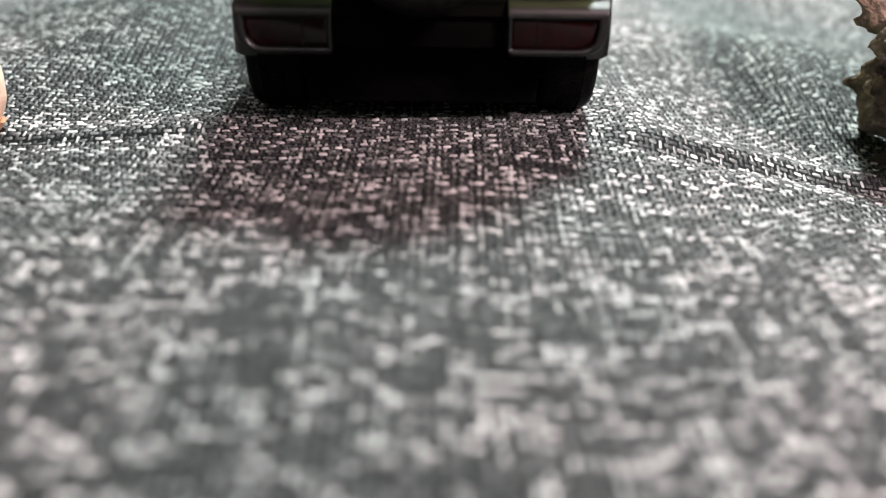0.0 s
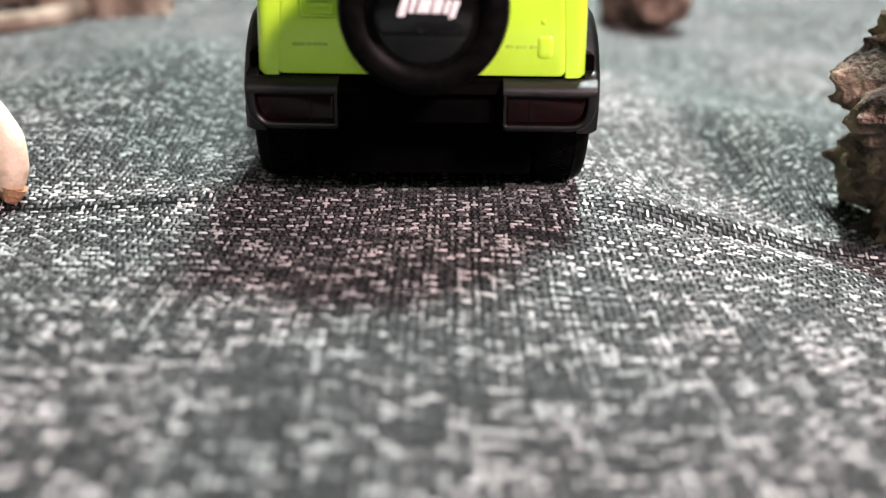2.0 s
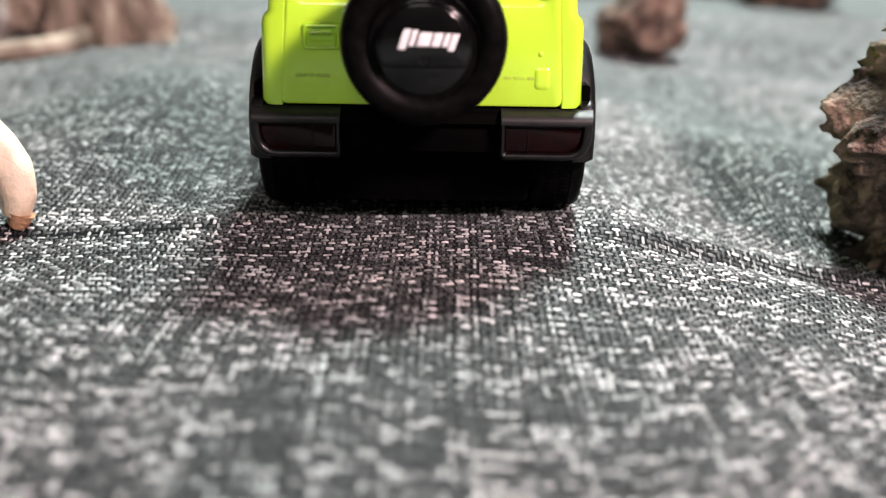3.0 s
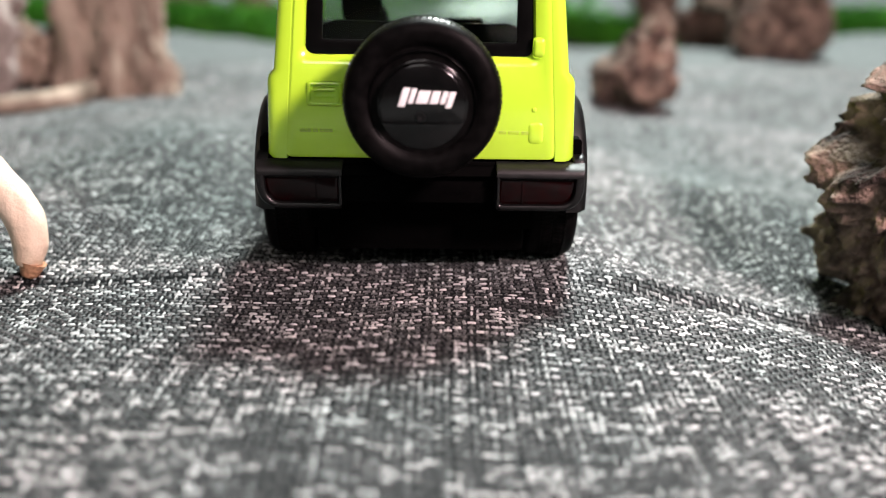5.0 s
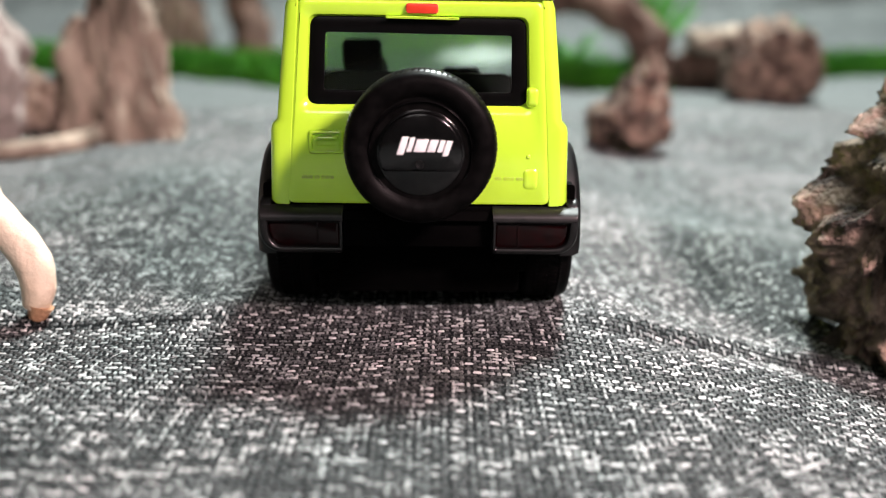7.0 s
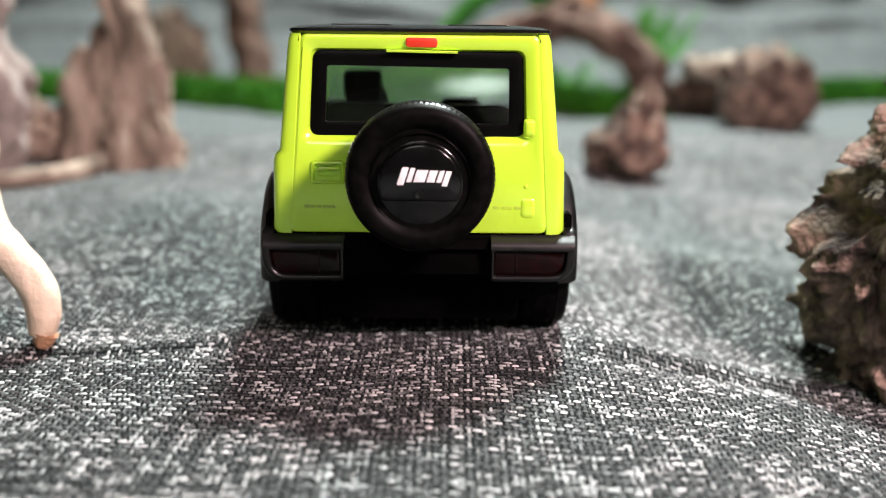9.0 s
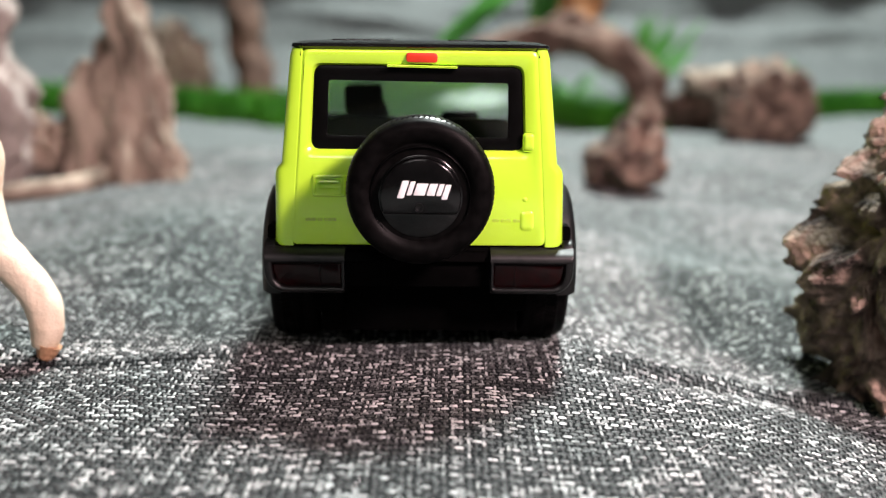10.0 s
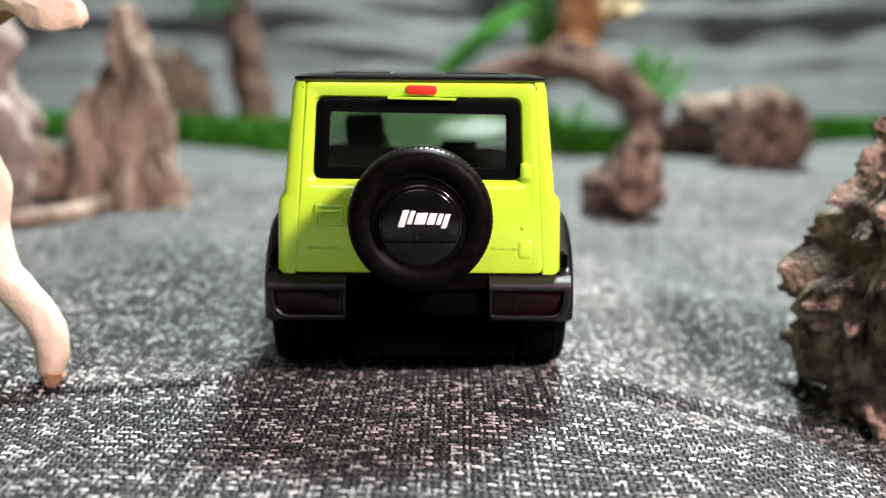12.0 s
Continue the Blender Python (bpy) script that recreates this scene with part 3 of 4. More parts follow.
def make_car():
    car = thing("toy_car", "lime green toy off-road car with black roof and spare wheel", "toy car")
    T = 0.045  # how far the tailgate leans forward

    # tub and floor
    tub = [(0.34, 2.36, 1.45, 2.98), (0.5, 2.40, 1.40, 3.0), (3.0, 2.40, 1.36, 3.02), (6.3, 2.36, 1.36, 3.02)]
    loops = [on("y", rquad([(-hx, z0), (hx, z0), (hx, z1), (-hx, z1)], 0.18), y) for y, hx, z0, z1 in tub]
    part("body", loft(loops), M_LIME, car)
    nose = [(6.3, 2.30, 1.36, 3.02), (7.4, 2.26, 1.36, 3.0), (9.6, 2.16, 1.36, 2.94), (10.05, 2.1, 1.4, 2.86), (10.15, 2.04, 1.5, 2.78)]
    loops = [on("y", rquad([(-hx, z0), (hx, z0), (hx, z1), (-hx, z1)], [0.1, 0.1, 0.32, 0.32]), y) for y, hx, z0, z1 in nose]
    part("front_body", loft(loops), M_LIME, car)
    part("bonnet", loft([on("z", rquad([(-1.75, 6.55), (1.75, 6.55), (1.6, 9.75), (-1.6, 9.75)], 0.25), z) for z in (2.9, 3.08, 3.12)]), M_LIME, car)
    part("chassis", plate("y", [(-1.72, 0.0), (1.72, 0.0), (1.72, 1.42), (-1.72, 1.42)], 0.1, 0.62, 9.6), M_MATT, car)
    for y in (1.75, 8.75):
        part("axle", lathe([(0.16, -2.1), (0.16, -0.4), (0.3, -0.25), (0.3, 0.25), (0.16, 0.4), (0.16, 2.1)], (0, y - 0.1, 0.80), "x", 16), M_MATT, car)

    # tailgate with its window
    gate_out = [(-2.13, 1.67), (2.11, 1.67), (1.90, 4.86), (-1.88, 4.86)]
    gate_in = [(-1.76, 3.27), (1.69, 3.27), (1.63, 4.57), (-1.68, 4.58)]
    gate = part("tailgate", lean(framed("y", gate_out, 0.12, gate_in, 0.16, 0.16, 0.36, 0.05, 0.17, 7), 2, 1, 3.0, T), M_LIME, car)
    glass_in = [(-1.52, 3.47), (1.45, 3.45), (1.43, 4.33), (-1.48, 4.36)]
    part("window_seal", lean(framed("y", grow(gate_in, 0.02), 0.16, glass_in, 0.06, 0.262, 0.345, 0.02, 0.012, 7), 2, 1, 3.0, T), M_SEAL, gate, "black window surround")
    pane = part("rear_pane", lean(plate("y", grow(glass_in, 0.06), 0.06, 0.285, 0.32, 0.004), 2, 1, 3.0, T), M_GLASS, gate, "clear tinted rear pane")
    pane.visible_shadow = False
    part("lip", lean(plate("y", [(-0.53, 4.575), (0.60, 4.56), (0.60, 4.60), (-0.53, 4.62)], 0.012, 0.145, 0.3, 0.012), 2, 1, 3.0, T), M_LIME, gate)
    part("brake_lamp", lean(plate("y", [(-0.22, 4.655), (0.28, 4.65), (0.28, 4.80), (-0.22, 4.805)], 0.056, 0.125, 0.25, 0.014), 2, 1, 3.0, T), M_RED, gate, "small red high brake lamp")
    h = [(-1.76, 2.48), (-1.20, 2.48), (-1.20, 2.86), (-1.76, 2.86)]
    part("handle", lean(framed("y", h, 0.07, grow(h, -0.06), 0.05, 0.115, 0.2, 0.035, 0.02), 2, 1, 3.0, T), M_LIME, gate)
    part("handle_cup", lean(framed("y", grow(h, -0.09), 0.05, [(-1.66, 2.56), (-1.30, 2.56), (-1.30, 2.71), (-1.66, 2.71)], 0.03, 0.092, 0.2, 0.03, 0.02), 2, 1, 3.0, T), M_LIME, gate)
    part("handle_recess", lean(plate("y", [(-1.66, 2.61), (-1.30, 2.61), (-1.30, 2.70), (-1.66, 2.70)], 0.03, 0.152, 0.2, 0.004), 2, 1, 3.0, T), M_LIME, gate)
    for x0, x1 in ((-1.88, -1.70), (-1.68, -1.60), (-1.57, -1.37), (1.21, 1.32), (1.35, 1.52), (1.55, 1.68)):
        part("print_bar", lean(plate("y", [(x0, 2.08), (x1, 2.08), (x1, 2.13), (x0, 2.13)], 0.012, 0.1565, 0.2, 0.002, 3), 2, 1, 3.0, T), M_BADGE, gate, "faint worn grey print")
    for x, z, a, b, v in ((1.78, 2.10, 0.14, 0.20, 0.138), (1.78, 3.40, 0.10, 0.16, 0.138), (1.74, 2.46, 0.05, 0.05, 0.146)):
        loops = [on("y", rquad([(x - a * k, z - b * k), (x + a * k, z - b * k), (x + a * k, z + b * k), (x - a * k, z + b * k)], a * k * 0.75, 6), y)
                 for k, y in ((0.35, v), (0.62, v + 0.006), (0.82, v + 0.02), (0.95, v + 0.042), (1.0, 0.17), (1.0, 0.25))]
        part("hinge", lean(loft(loops), 2, 1, 3.0, T), M_LIME, gate)

    # rear corner posts
    for s in (-1, 1):
        loops = []
        for z, xi, xo in ((1.66, 2.15, 2.36), (1.72, 2.15, 2.41), (2.84, 2.075, 2.38), (2.93, 2.07, 2.355), (3.02, 2.06, 2.275), (4.74, 1.935, 2.10), (4.86, 1.93, 2.06)):
            xi = xi - 0.062
            lp = rquad([(s * xi, 0.17), (s * xo, 0.17), (s * xo, 0.95), (s * xi, 0.95)], [0.03, 0.18, 0.02, 0.02], 7)
            loops.append([(p[0], p[1] + (z - 3) * T, z) for p in lp])
        part("corner_post", loft(loops), M_LIME, car)

    # sides: quarter panel and door, each with a window
    for s in (-1, 1):
        for name, out, hole in (("quarter_panel", [(0.9, 2.95), (3.0, 2.95), (3.0, 4.86), (0.95, 4.86)], [(1.1, 3.3), (2.75, 3.3), (2.75, 4.55), (1.15, 4.55)]),
                                ("door", [(3.03, 2.95), (6.35, 2.95), (5.5, 4.86), (3.03, 4.86)], [(3.3, 3.3), (5.8, 3.3), (5.28, 4.55), (3.3, 4.55)])):
            p = part(name, lean(framed("x", out, 0.05, hole, 0.12, s * 2.30, s * 2.16, 0.04, 0.04), 2, 0, 2.95, -s * 0.115), M_LIME, car)
            w = part("side_pane", lean(plate("x", grow(hole, 0.05), 0.1, s * 2.25, s * 2.21, 0.004), 2, 0, 2.95, -s * 0.115), M_GLASS, p, "clear side pane")
            w.visible_shadow = False
            if name == "door":
                part("door_handle", plate("x", [(3.3, 2.62), (3.8, 2.62), (3.8, 2.76), (3.3, 2.76)], 0.05, s * 2.46, s * 2.38, 0.03), M_BLACK, p)
                part("mirror", plate("y", [(s * 2.35, 3.15), (s * 2.85, 3.15), (s * 2.85, 3.55), (s * 2.35, 3.55)], 0.1, 5.75, 6.0, 0.06), M_BLACK, p, "black door mirror")
    # windscreen
    ws_out, ws_in = [(-2.2, 2.98), (2.2, 2.98), (2.02, 4.86), (-2.02, 4.86)], [(-1.95, 3.2), (1.95, 3.2), (1.8, 4.65), (-1.8, 4.65)]
    ws = part("windscreen_frame", lean(framed("y", ws_out, 0.1, ws_in, 0.12, 6.5, 6.36, 0.03, 0.03), 2, 1, 2.98, -0.5), M_LIME, car)
    w = part("windscreen", lean(plate("y", grow(ws_in, 0.05), 0.1, 6.45, 6.41, 0.004), 2, 1, 2.98, -0.5), M_SCREEN, ws, "clear windscreen")
    w.visible_shadow = False

    # black roof with gutters
    r_c = [(-2.07, 0.22), (2.09, 0.22), (2.03, 5.6), (-2.03, 5.6)]
    loops = [on("z", rquad(grow(r_c, d), 0.3, 6), z) for d, z in ((-0.12, 4.80), (-0.02, 4.86), (0.02, 4.89), (0.0, 4.935), (-0.14, 4.975), (-0.5, 5.0))]
    roof = part("roof", loft(loops), M_ROOF, car, "glossy black roof panel")
    for s in (-1, 1):
        for y in np.arange(0.6, 5.0, 0.44):
            x = s * 0.95
            part("roof_rib", plate("z", [(x - 0.5, y), (x + 0.5, y), (x + 0.5, y + 0.16), (x - 0.5, y + 0.16)], 0.05, 5.006, 4.985, 0.006, 3), M_ROOF, roof)
    part("headliner", plate("z", grow(r_c, -0.25), 0.3, 4.77, 4.82, 0.01), M_SEAT, car)

    # seats and dashboard
    for x, y, dz in ((-1.06, 4.1, 0.0), (0.78, 4.1, -0.42)):
        seat = part("front_seat", loft([on("z", rquad([(x - w, y - 0.16 + k), (x + w, y - 0.16 + k), (x + w, y + 0.16 + k), (x - w, y + 0.16 + k)], 0.1), z + dz)
                                       for z, w, k in ((2.7, 0.66, 0.12), (3.1, 0.72, 0.06), (3.40, 0.70, -0.04), (3.56, 0.50, -0.08))]), M_SEAT, car, "black moulded seat")
        part("headrest", loft([on("z", rquad([(x - w, y - 0.22), (x + w, y - 0.22), (x + w, y - 0.02), (x - w, y - 0.02)], 0.08), z + dz)
                               for z, w in ((3.50, 0.30), (3.60, 0.35), (3.72, 0.37), (4.00, 0.37), (4.09, 0.30))]), M_SEAT, seat)
    for x in (-0.95, 0.95):
        part("rear_seat", loft([on("z", rquad([(x - w, 1.9), (x + w, 1.9), (x + w, 2.2), (x - w, 2.2)], 0.1), z) for z, w in ((3.0, 0.75), (3.4, 0.78), (3.58, 0.72), (3.66, 0.5))]), M_SEAT, car)
    part("dashboard", loft([on("x", rquad([(5.6, 3.0), (6.3, 3.0), (6.25, 3.42), (5.7, 3.46)], 0.1), x) for x in (-2.0, 2.0)]), M_SEAT, car)
    bm = lathe([(0.36, -0.04), (0.42, -0.04), (0.42, 0.04), (0.36, 0.04)], (-1.02, 5.35, 3.5), "y", 28)
    add_box(bm, (-1.4, 5.32, 3.46), (-0.64, 5.37, 3.54))
    part("steering_wheel", bm, M_SEAT, car)

    # wheel arches and sills
    for s in (-1, 1):
        for yc in (1.75, 8.75):
            bm = bmesh.new()
            ring = []
            for i in range(17):
                a = math.pi * (-0.06 + 1.12 * i / 16)
                row = []
                for r, x in ((1.20, 2.25), (1.20, 2.66), (1.24, 2.70), (1.38, 2.67), (1.50, 2.56), (1.53, 2.35), (1.3, 2.25)):
                    zz = 1.06 + r * math.sin(a) * 0.98
                    row.append(bm.verts.new((s * x * C, (yc - min(1.5, r * 1.02) * math.cos(a)) * C, zz * C)))
                ring.append(row)
            for p, q in zip(ring, ring[1:]):
                for j in range(7):
                    bm.faces.new((p[j], p[(j + 1) % 7], q[(j + 1) % 7], q[j]))
            bm.faces.new(ring[0])
            bm.faces.new(ring[-1][::-1])
            part("wheel_arch", bm, M_BLACK, car, "black plastic wheel arch")
        for y0 in (0.30, 7.3):
            part("arch_liner", loft([on("y", rquad([(s * 1.9, 1.2), (s * 2.56, 1.2), (s * 2.54, 1.98), (s * 1.9, 1.98)], 0.06), y) for y in (y0, y0 + 0.3)]), M_MATT, car)
        part("sill", plate("x", [(3.2, 1.1), (7.3, 1.1), (7.3, 1.5), (3.2, 1.5)], 0.08, s * 2.46, s * 2.2, 0.06), M_BLACK, car)

    # wheels
    for s in (-1, 1):
        for yc in (1.65, 8.7):
            c = (s * 2.2, yc, 0.80)
            wh = part("wheel", lathe([(0.05, 0.34 * s), (0.6, 0.30 * s), (0.68, 0.36 * s), (0.74, 0.34 * s), (0.74, -0.3 * s), (0.1, -0.3 * s)], c, "x", 32), M_METAL, car, "dull metal rim")
            ring, tread = tyre_with_tread(c, "x", 1.15, 0.42)
            part("tyre", ring, M_RUBBER, wh, "black ribbed rubber tyre")
            tagged(part("tread", tread, M_RUBBER, wh, "", False), kind="stuff")
            for i in range(5):
                a = 2 * math.pi * i / 5
                part("wheel_nut", lathe([(0.05, 0.3 * s), (0.05, 0.38 * s), (0.02, 0.4 * s)], (c[0], c[1] + 0.28 * math.cos(a), c[2] + 0.28 * math.sin(a)), "x", 8), M_METAL, wh)

    # rear bumper: a lamp pod at each end, a recessed beam between
    bumper = part("rear_bumper", loft([on("y", rquad([(-1.30, 0.98), (1.30, 0.98), (1.30, z1), (-1.30, z1)], 0.06), y) for y, z1 in ((0.08, 1.40), (0.12, 1.5), (0.3, 1.56), (0.6, 1.6))]), M_MATT, car, "black plastic rear bumper")
    part("bumper_top", loft([on("x", rquad([(0.10, 1.44), (0.6, 1.44), (0.6, 1.655), (0.16, 1.655)], [0.02, 0.02, 0.02, 0.05]), x) for x in (-2.45, -2.4, 2.4, 2.45)]), M_MATT, bumper)
    part("beam_lip", loft([on("x", rquad([(-0.02, 1.42), (0.24, 1.44), (0.3, 1.60), (0.08, 1.58)], 0.03), x) for x in (-1.2, 1.16)]), M_MATT, bumper)
    for s in (-1, 1):
        inn, outx = (1.18 if s > 0 else 1.22), 2.56
        base = [(s * inn, 0.90), (s * outx, 0.90), (s * (outx + 0.01), 1.55), (s * inn, 1.55)]
        hole = [(s * (inn + 0.06), 1.0), (s * 2.40, 1.0), (s * 2.43, 1.42), (s * (inn + 0.06), 1.43)]
        ro, ri = [0.07, 0.42, 0.14, 0.05], [0.04, 0.26, 0.05, 0.04]
        pod = part("lamp_pod", framed("y", base, ro, hole, ri, -0.12, 0.10, 0.05, 0.035, 7), M_BLACK, car, "black lamp housing at the end of the bumper")
        loops = [on("y", rquad([(s * inn, z0), (s * xo, z0), (s * xo, z1), (s * inn, z1)], [0.012, 0.02, min(r, 0.03), 0.012], 6), y)
                 for y, z0, z1, xo, r in ((-0.125, 1.45, 1.50, 2.53, 0.03), (-0.11, 1.43, 1.535, 2.55, 0.05), (-0.06, 1.40, 1.575, 2.57, 0.06), (0.04, 1.35, 1.615, 2.585, 0.06), (0.20, 1.30, 1.65, 2.60, 0.06), (0.62, 1.25, 1.66, 2.60, 0.06))]
        part("pod_top", loft(loops), M_POD, pod)
        corner = [on("y", rquad([(s * 2.40, 1.2), (s * xo, 1.2), (s * xo, z1), (s * 2.40, z1)], [0.03, 0.1, 0.08, 0.03], 6), y)
                  for y, xo, z1 in ((0.10, 2.56, 1.58), (0.16, 2.60, 1.68), (0.28, 2.61, 1.74), (1.0, 2.61, 1.76))]
        part("bumper_corner", loft(corner), M_BLACK, bumper)
        loops = [on("y", rquad([(s * inn, 0.92), (s * xo, 0.92), (s * xo, 1.5), (s * inn, 1.5)], [0.07, 0.4, 0.14, 0.05], 6), y) for y, xo in ((0.104, 2.55), (0.35, 2.58), (0.6, 2.58))]
        part("pod_back", loft(loops), M_MATT, pod)
        part("tail_lamp", plate("y", grow(hole, 0.02), ri, -0.05, 0.09, 0.06, 7), M_LENS, pod, "dark red tail lamp lens")
        part("lamp_divider", plate("y", [(s * (inn + 0.4), 1.01), (s * (inn + 0.43), 1.01), (s * (inn + 0.43), 1.42), (s * (inn + 0.4), 1.42)], 0.01, -0.065, 0.0, 0.008), M_LENS, pod)
    part("exhaust", lathe([(0.05, -0.2), (0.07, -0.2), (0.07, 0.6), (0.02, 0.6)], (1.62, 0.75, 0.80), "y", 14), M_MATT, car)
    for x in (-1.3, 1.3):
        part("mud_flap", plate("y", [(x - 0.02, 0.45), (x + 0.5 * math.copysign(1, x), 0.45), (x + 0.5 * math.copysign(1, x), 0.95), (x - 0.02, 0.95)], 0.04, 0.42, 0.46, 0.01), M_MATT, car)

    # spare wheel
    sc = (0.03, -0.72, 2.76)
    ring, tread = tyre_with_tread(sc, "y", 1.14, 0.40)
    spare = part("spare_wheel", ring, M_RUBBER, car, "black ribbed spare tyre")
    tagged(part("tread", tread, M_TREAD, spare, "", False), kind="stuff")
    cap_c = (0.035, -0.72, 2.70)
    prof = [(0.01, -0.31), (0.62, -0.31), (0.64, -0.30), (0.67, -0.265), (0.70, -0.26), (0.725, -0.29), (0.74, -0.33), (0.755, -0.34), (0.775, -0.325), (0.79, -0.27), (0.79, 0.2), (0.01, 0.2)]
    cap = part("wheel_cover", lathe(prof, cap_c, "y", 72), M_COVER, car, "black round spare wheel cover")
    loops = []
    for d, y in ((0.0, -1.02), (0.0, -1.135), (-0.012, -1.16), (-0.04, -1.175)):
        big, small, low = 0.61 + d, 0.09, 2.45 - cap_c[2] - d
        a0 = math.asin((low + small) / (big - small))
        pts = [(big * math.cos(t), big * math.sin(t)) for t in (a0 + (math.pi - 2 * a0) * i / 40 for i in range(41))]
        for side in (-1, 1):
            cx, cz = side * (big - small) * math.cos(a0), low + small
            turn = [a0 + (-math.pi / 2 - a0) * i / 8 for i in range(1, 9)]
            arc = [(cx + side * small * math.cos(t), cz + small * math.sin(t)) for t in turn]
            pts += arc if side < 0 else arc[::-1]
        loops.append(on("y", [(cap_c[0] + px, cap_c[2] + pz) for px, pz in pts], y))
    part("cover_plate", loft(loops), M_COVER, cap)
    part("screw", lathe([(0.01, -0.035), (0.03, -0.035), (0.045, -0.055), (0.06, -0.055), (0.07, -0.03), (0.07, 0.1)], (0.015, -1.15, 2.56), "y", 20), M_BLACK, cap)
    for x0, w, zl, zh in ((-0.315, 0.10, 2.70, 2.965), (-0.19, 0.075, 2.745, 2.955), (-0.085, 0.17, 2.745, 2.925), (0.11, 0.12, 2.742, 2.92), (0.255, 0.075, 2.74, 2.915), (0.35, 0.085, 2.685, 2.91)):
        sl = 0.32
        q = [(x0 + (z - 2.7) * sl + d, z) for d, z in ((0, zl), (w, zl), (w, zh), (0, zh))]
        part("emblem_bar", plate("y", q, 0.012, -1.181, -1.17, 0.003, 3), M_WHITE, cap, "white slanted printed bar")
    part("spare_carrier", lathe([(0.01, 0), (0.5, 0), (0.5, 0.5), (0.01, 0.5)], (0.03, -0.36, 2.6), "y", 24), M_MATT, spare)

    # front end, out of the camera's sight but part of the toy
    part("front_bumper", loft([on("y", rquad([(-hx, 0.95), (hx, 0.95), (hx, 1.75), (-hx, 1.75)], 0.15), y) for y, hx in ((9.75, 2.5), (10.4, 2.5), (10.6, 2.2))]), M_BLACK, car, "black plastic front bumper")
    grille = part("grille", plate("y", [(-1.95, 1.8), (1.95, 1.8), (1.95, 2.6), (-1.95, 2.6)], 0.15, 10.3, 10.1, 0.05), M_BLACK, car)
    for k in range(-2, 3):
        part("grille_slot", plate("y", [(k * 0.36 - 0.1, 1.95), (k * 0.36 + 0.1, 1.95), (k * 0.36 + 0.1, 2.45), (k * 0.36 - 0.1, 2.45)], 0.03, 10.32, 10.28, 0.01), M_MATT, grille)
    for s in (-1, 1):
        part("headlight", lathe([(0.01, 0.16), (0.25, 0.14), (0.34, 0.08), (0.36, 0.0), (0.01, 0)], (s * 1.45, 10.28, 2.2), "y", 28), M_CLEAR, grille, "round clear headlight")
        part("indicator", lathe([(0.01, 0.1), (0.1, 0.08), (0.12, 0.0), (0.01, 0)], (s * 1.88, 10.28, 2.42), "y", 16), M_AMBER, grille, "small amber indicator")
    return car


car = make_car()


# ---- rocks and driftwood ----
boulder("rock", "brown porous rock, pitted and ridged, standing upright on the cloth", (10.55, 2.2), (4.0, 1.9, 5.7), M_STONE, 2.0, level=7, rough=0.2, lean_x=0.4, base=-2.5, ridge=1.0, turn=20,
        profile=((0, 0.1, 0.2, 0.3, 0.375, 0.40, 0.42, 0.5, 0.52, 0.58, 0.7, 0.85, 1), (0.90, 0.92, 0.94, 0.97, 0.96, 0.91, 0.86, 0.86, 0.77, 0.69, 0.54, 0.38, 0.22)))
boulder("rock", "small brown rock with a pointed top standing on the cloth", (7.75, 20.5), (1.95, 1.6, 2.1), M_ROCK, 5.0, rough=0.5, porous=0.5, lean_x=0.62, profile=((0, 0.4, 0.55, 1), (0.95, 1.0, 0.7, 0.3)))
boulder("rock", "rounded brown rock lying before the turf", (17.9, 33.0), (2.9, 2.4, 2.3), M_ROCK, 8.0, rough=0.5, porous=0.5)
boulder("rock", "flat brown rock leaning above a dark hollow", (18.0, 41.5), (2.6, 2.2, 0.85), M_TAN, 9.0, rough=0.5, base=1.9)
# Dark lump added to give the shaded hollow under the flat rock.
boulder("rock", "dark brown lump standing in for the shaded hollow under a flat rock", (17.2, 43.5), (2.0, 1.6, 1.7), M_REDWOOD, 11.0, rough=0.6)
boulder("driftwood_stump", "low dark brown driftwood piece beside the stump", (-15.5, 20.6), (1.6, 1.1, 1.5), M_TAN, 6.5, rough=0.6, groove=0.8, category="driftwood")
boulder("rock", "pale lumpy rock standing upright on the cloth", (-16.4, 18.6), (2.15, 1.7, 4.3), M_PALE, 7.3, rough=0.6, profile=((0, 0.3, 0.5, 0.6, 0.66, 0.8, 1), (0.8, 1.05, 0.95, 0.78, 0.76, 0.95, 0.7)))
boulder("rock", "tan ribbed rock standing behind the turf", (-20.4, 57.5), (4.4, 2.4, 4.1), M_TAN, 12.0, rough=0.35, groove=0.5, profile=((0, 0.5, 0.85, 1), (1.0, 0.85, 0.7, 0.5)))


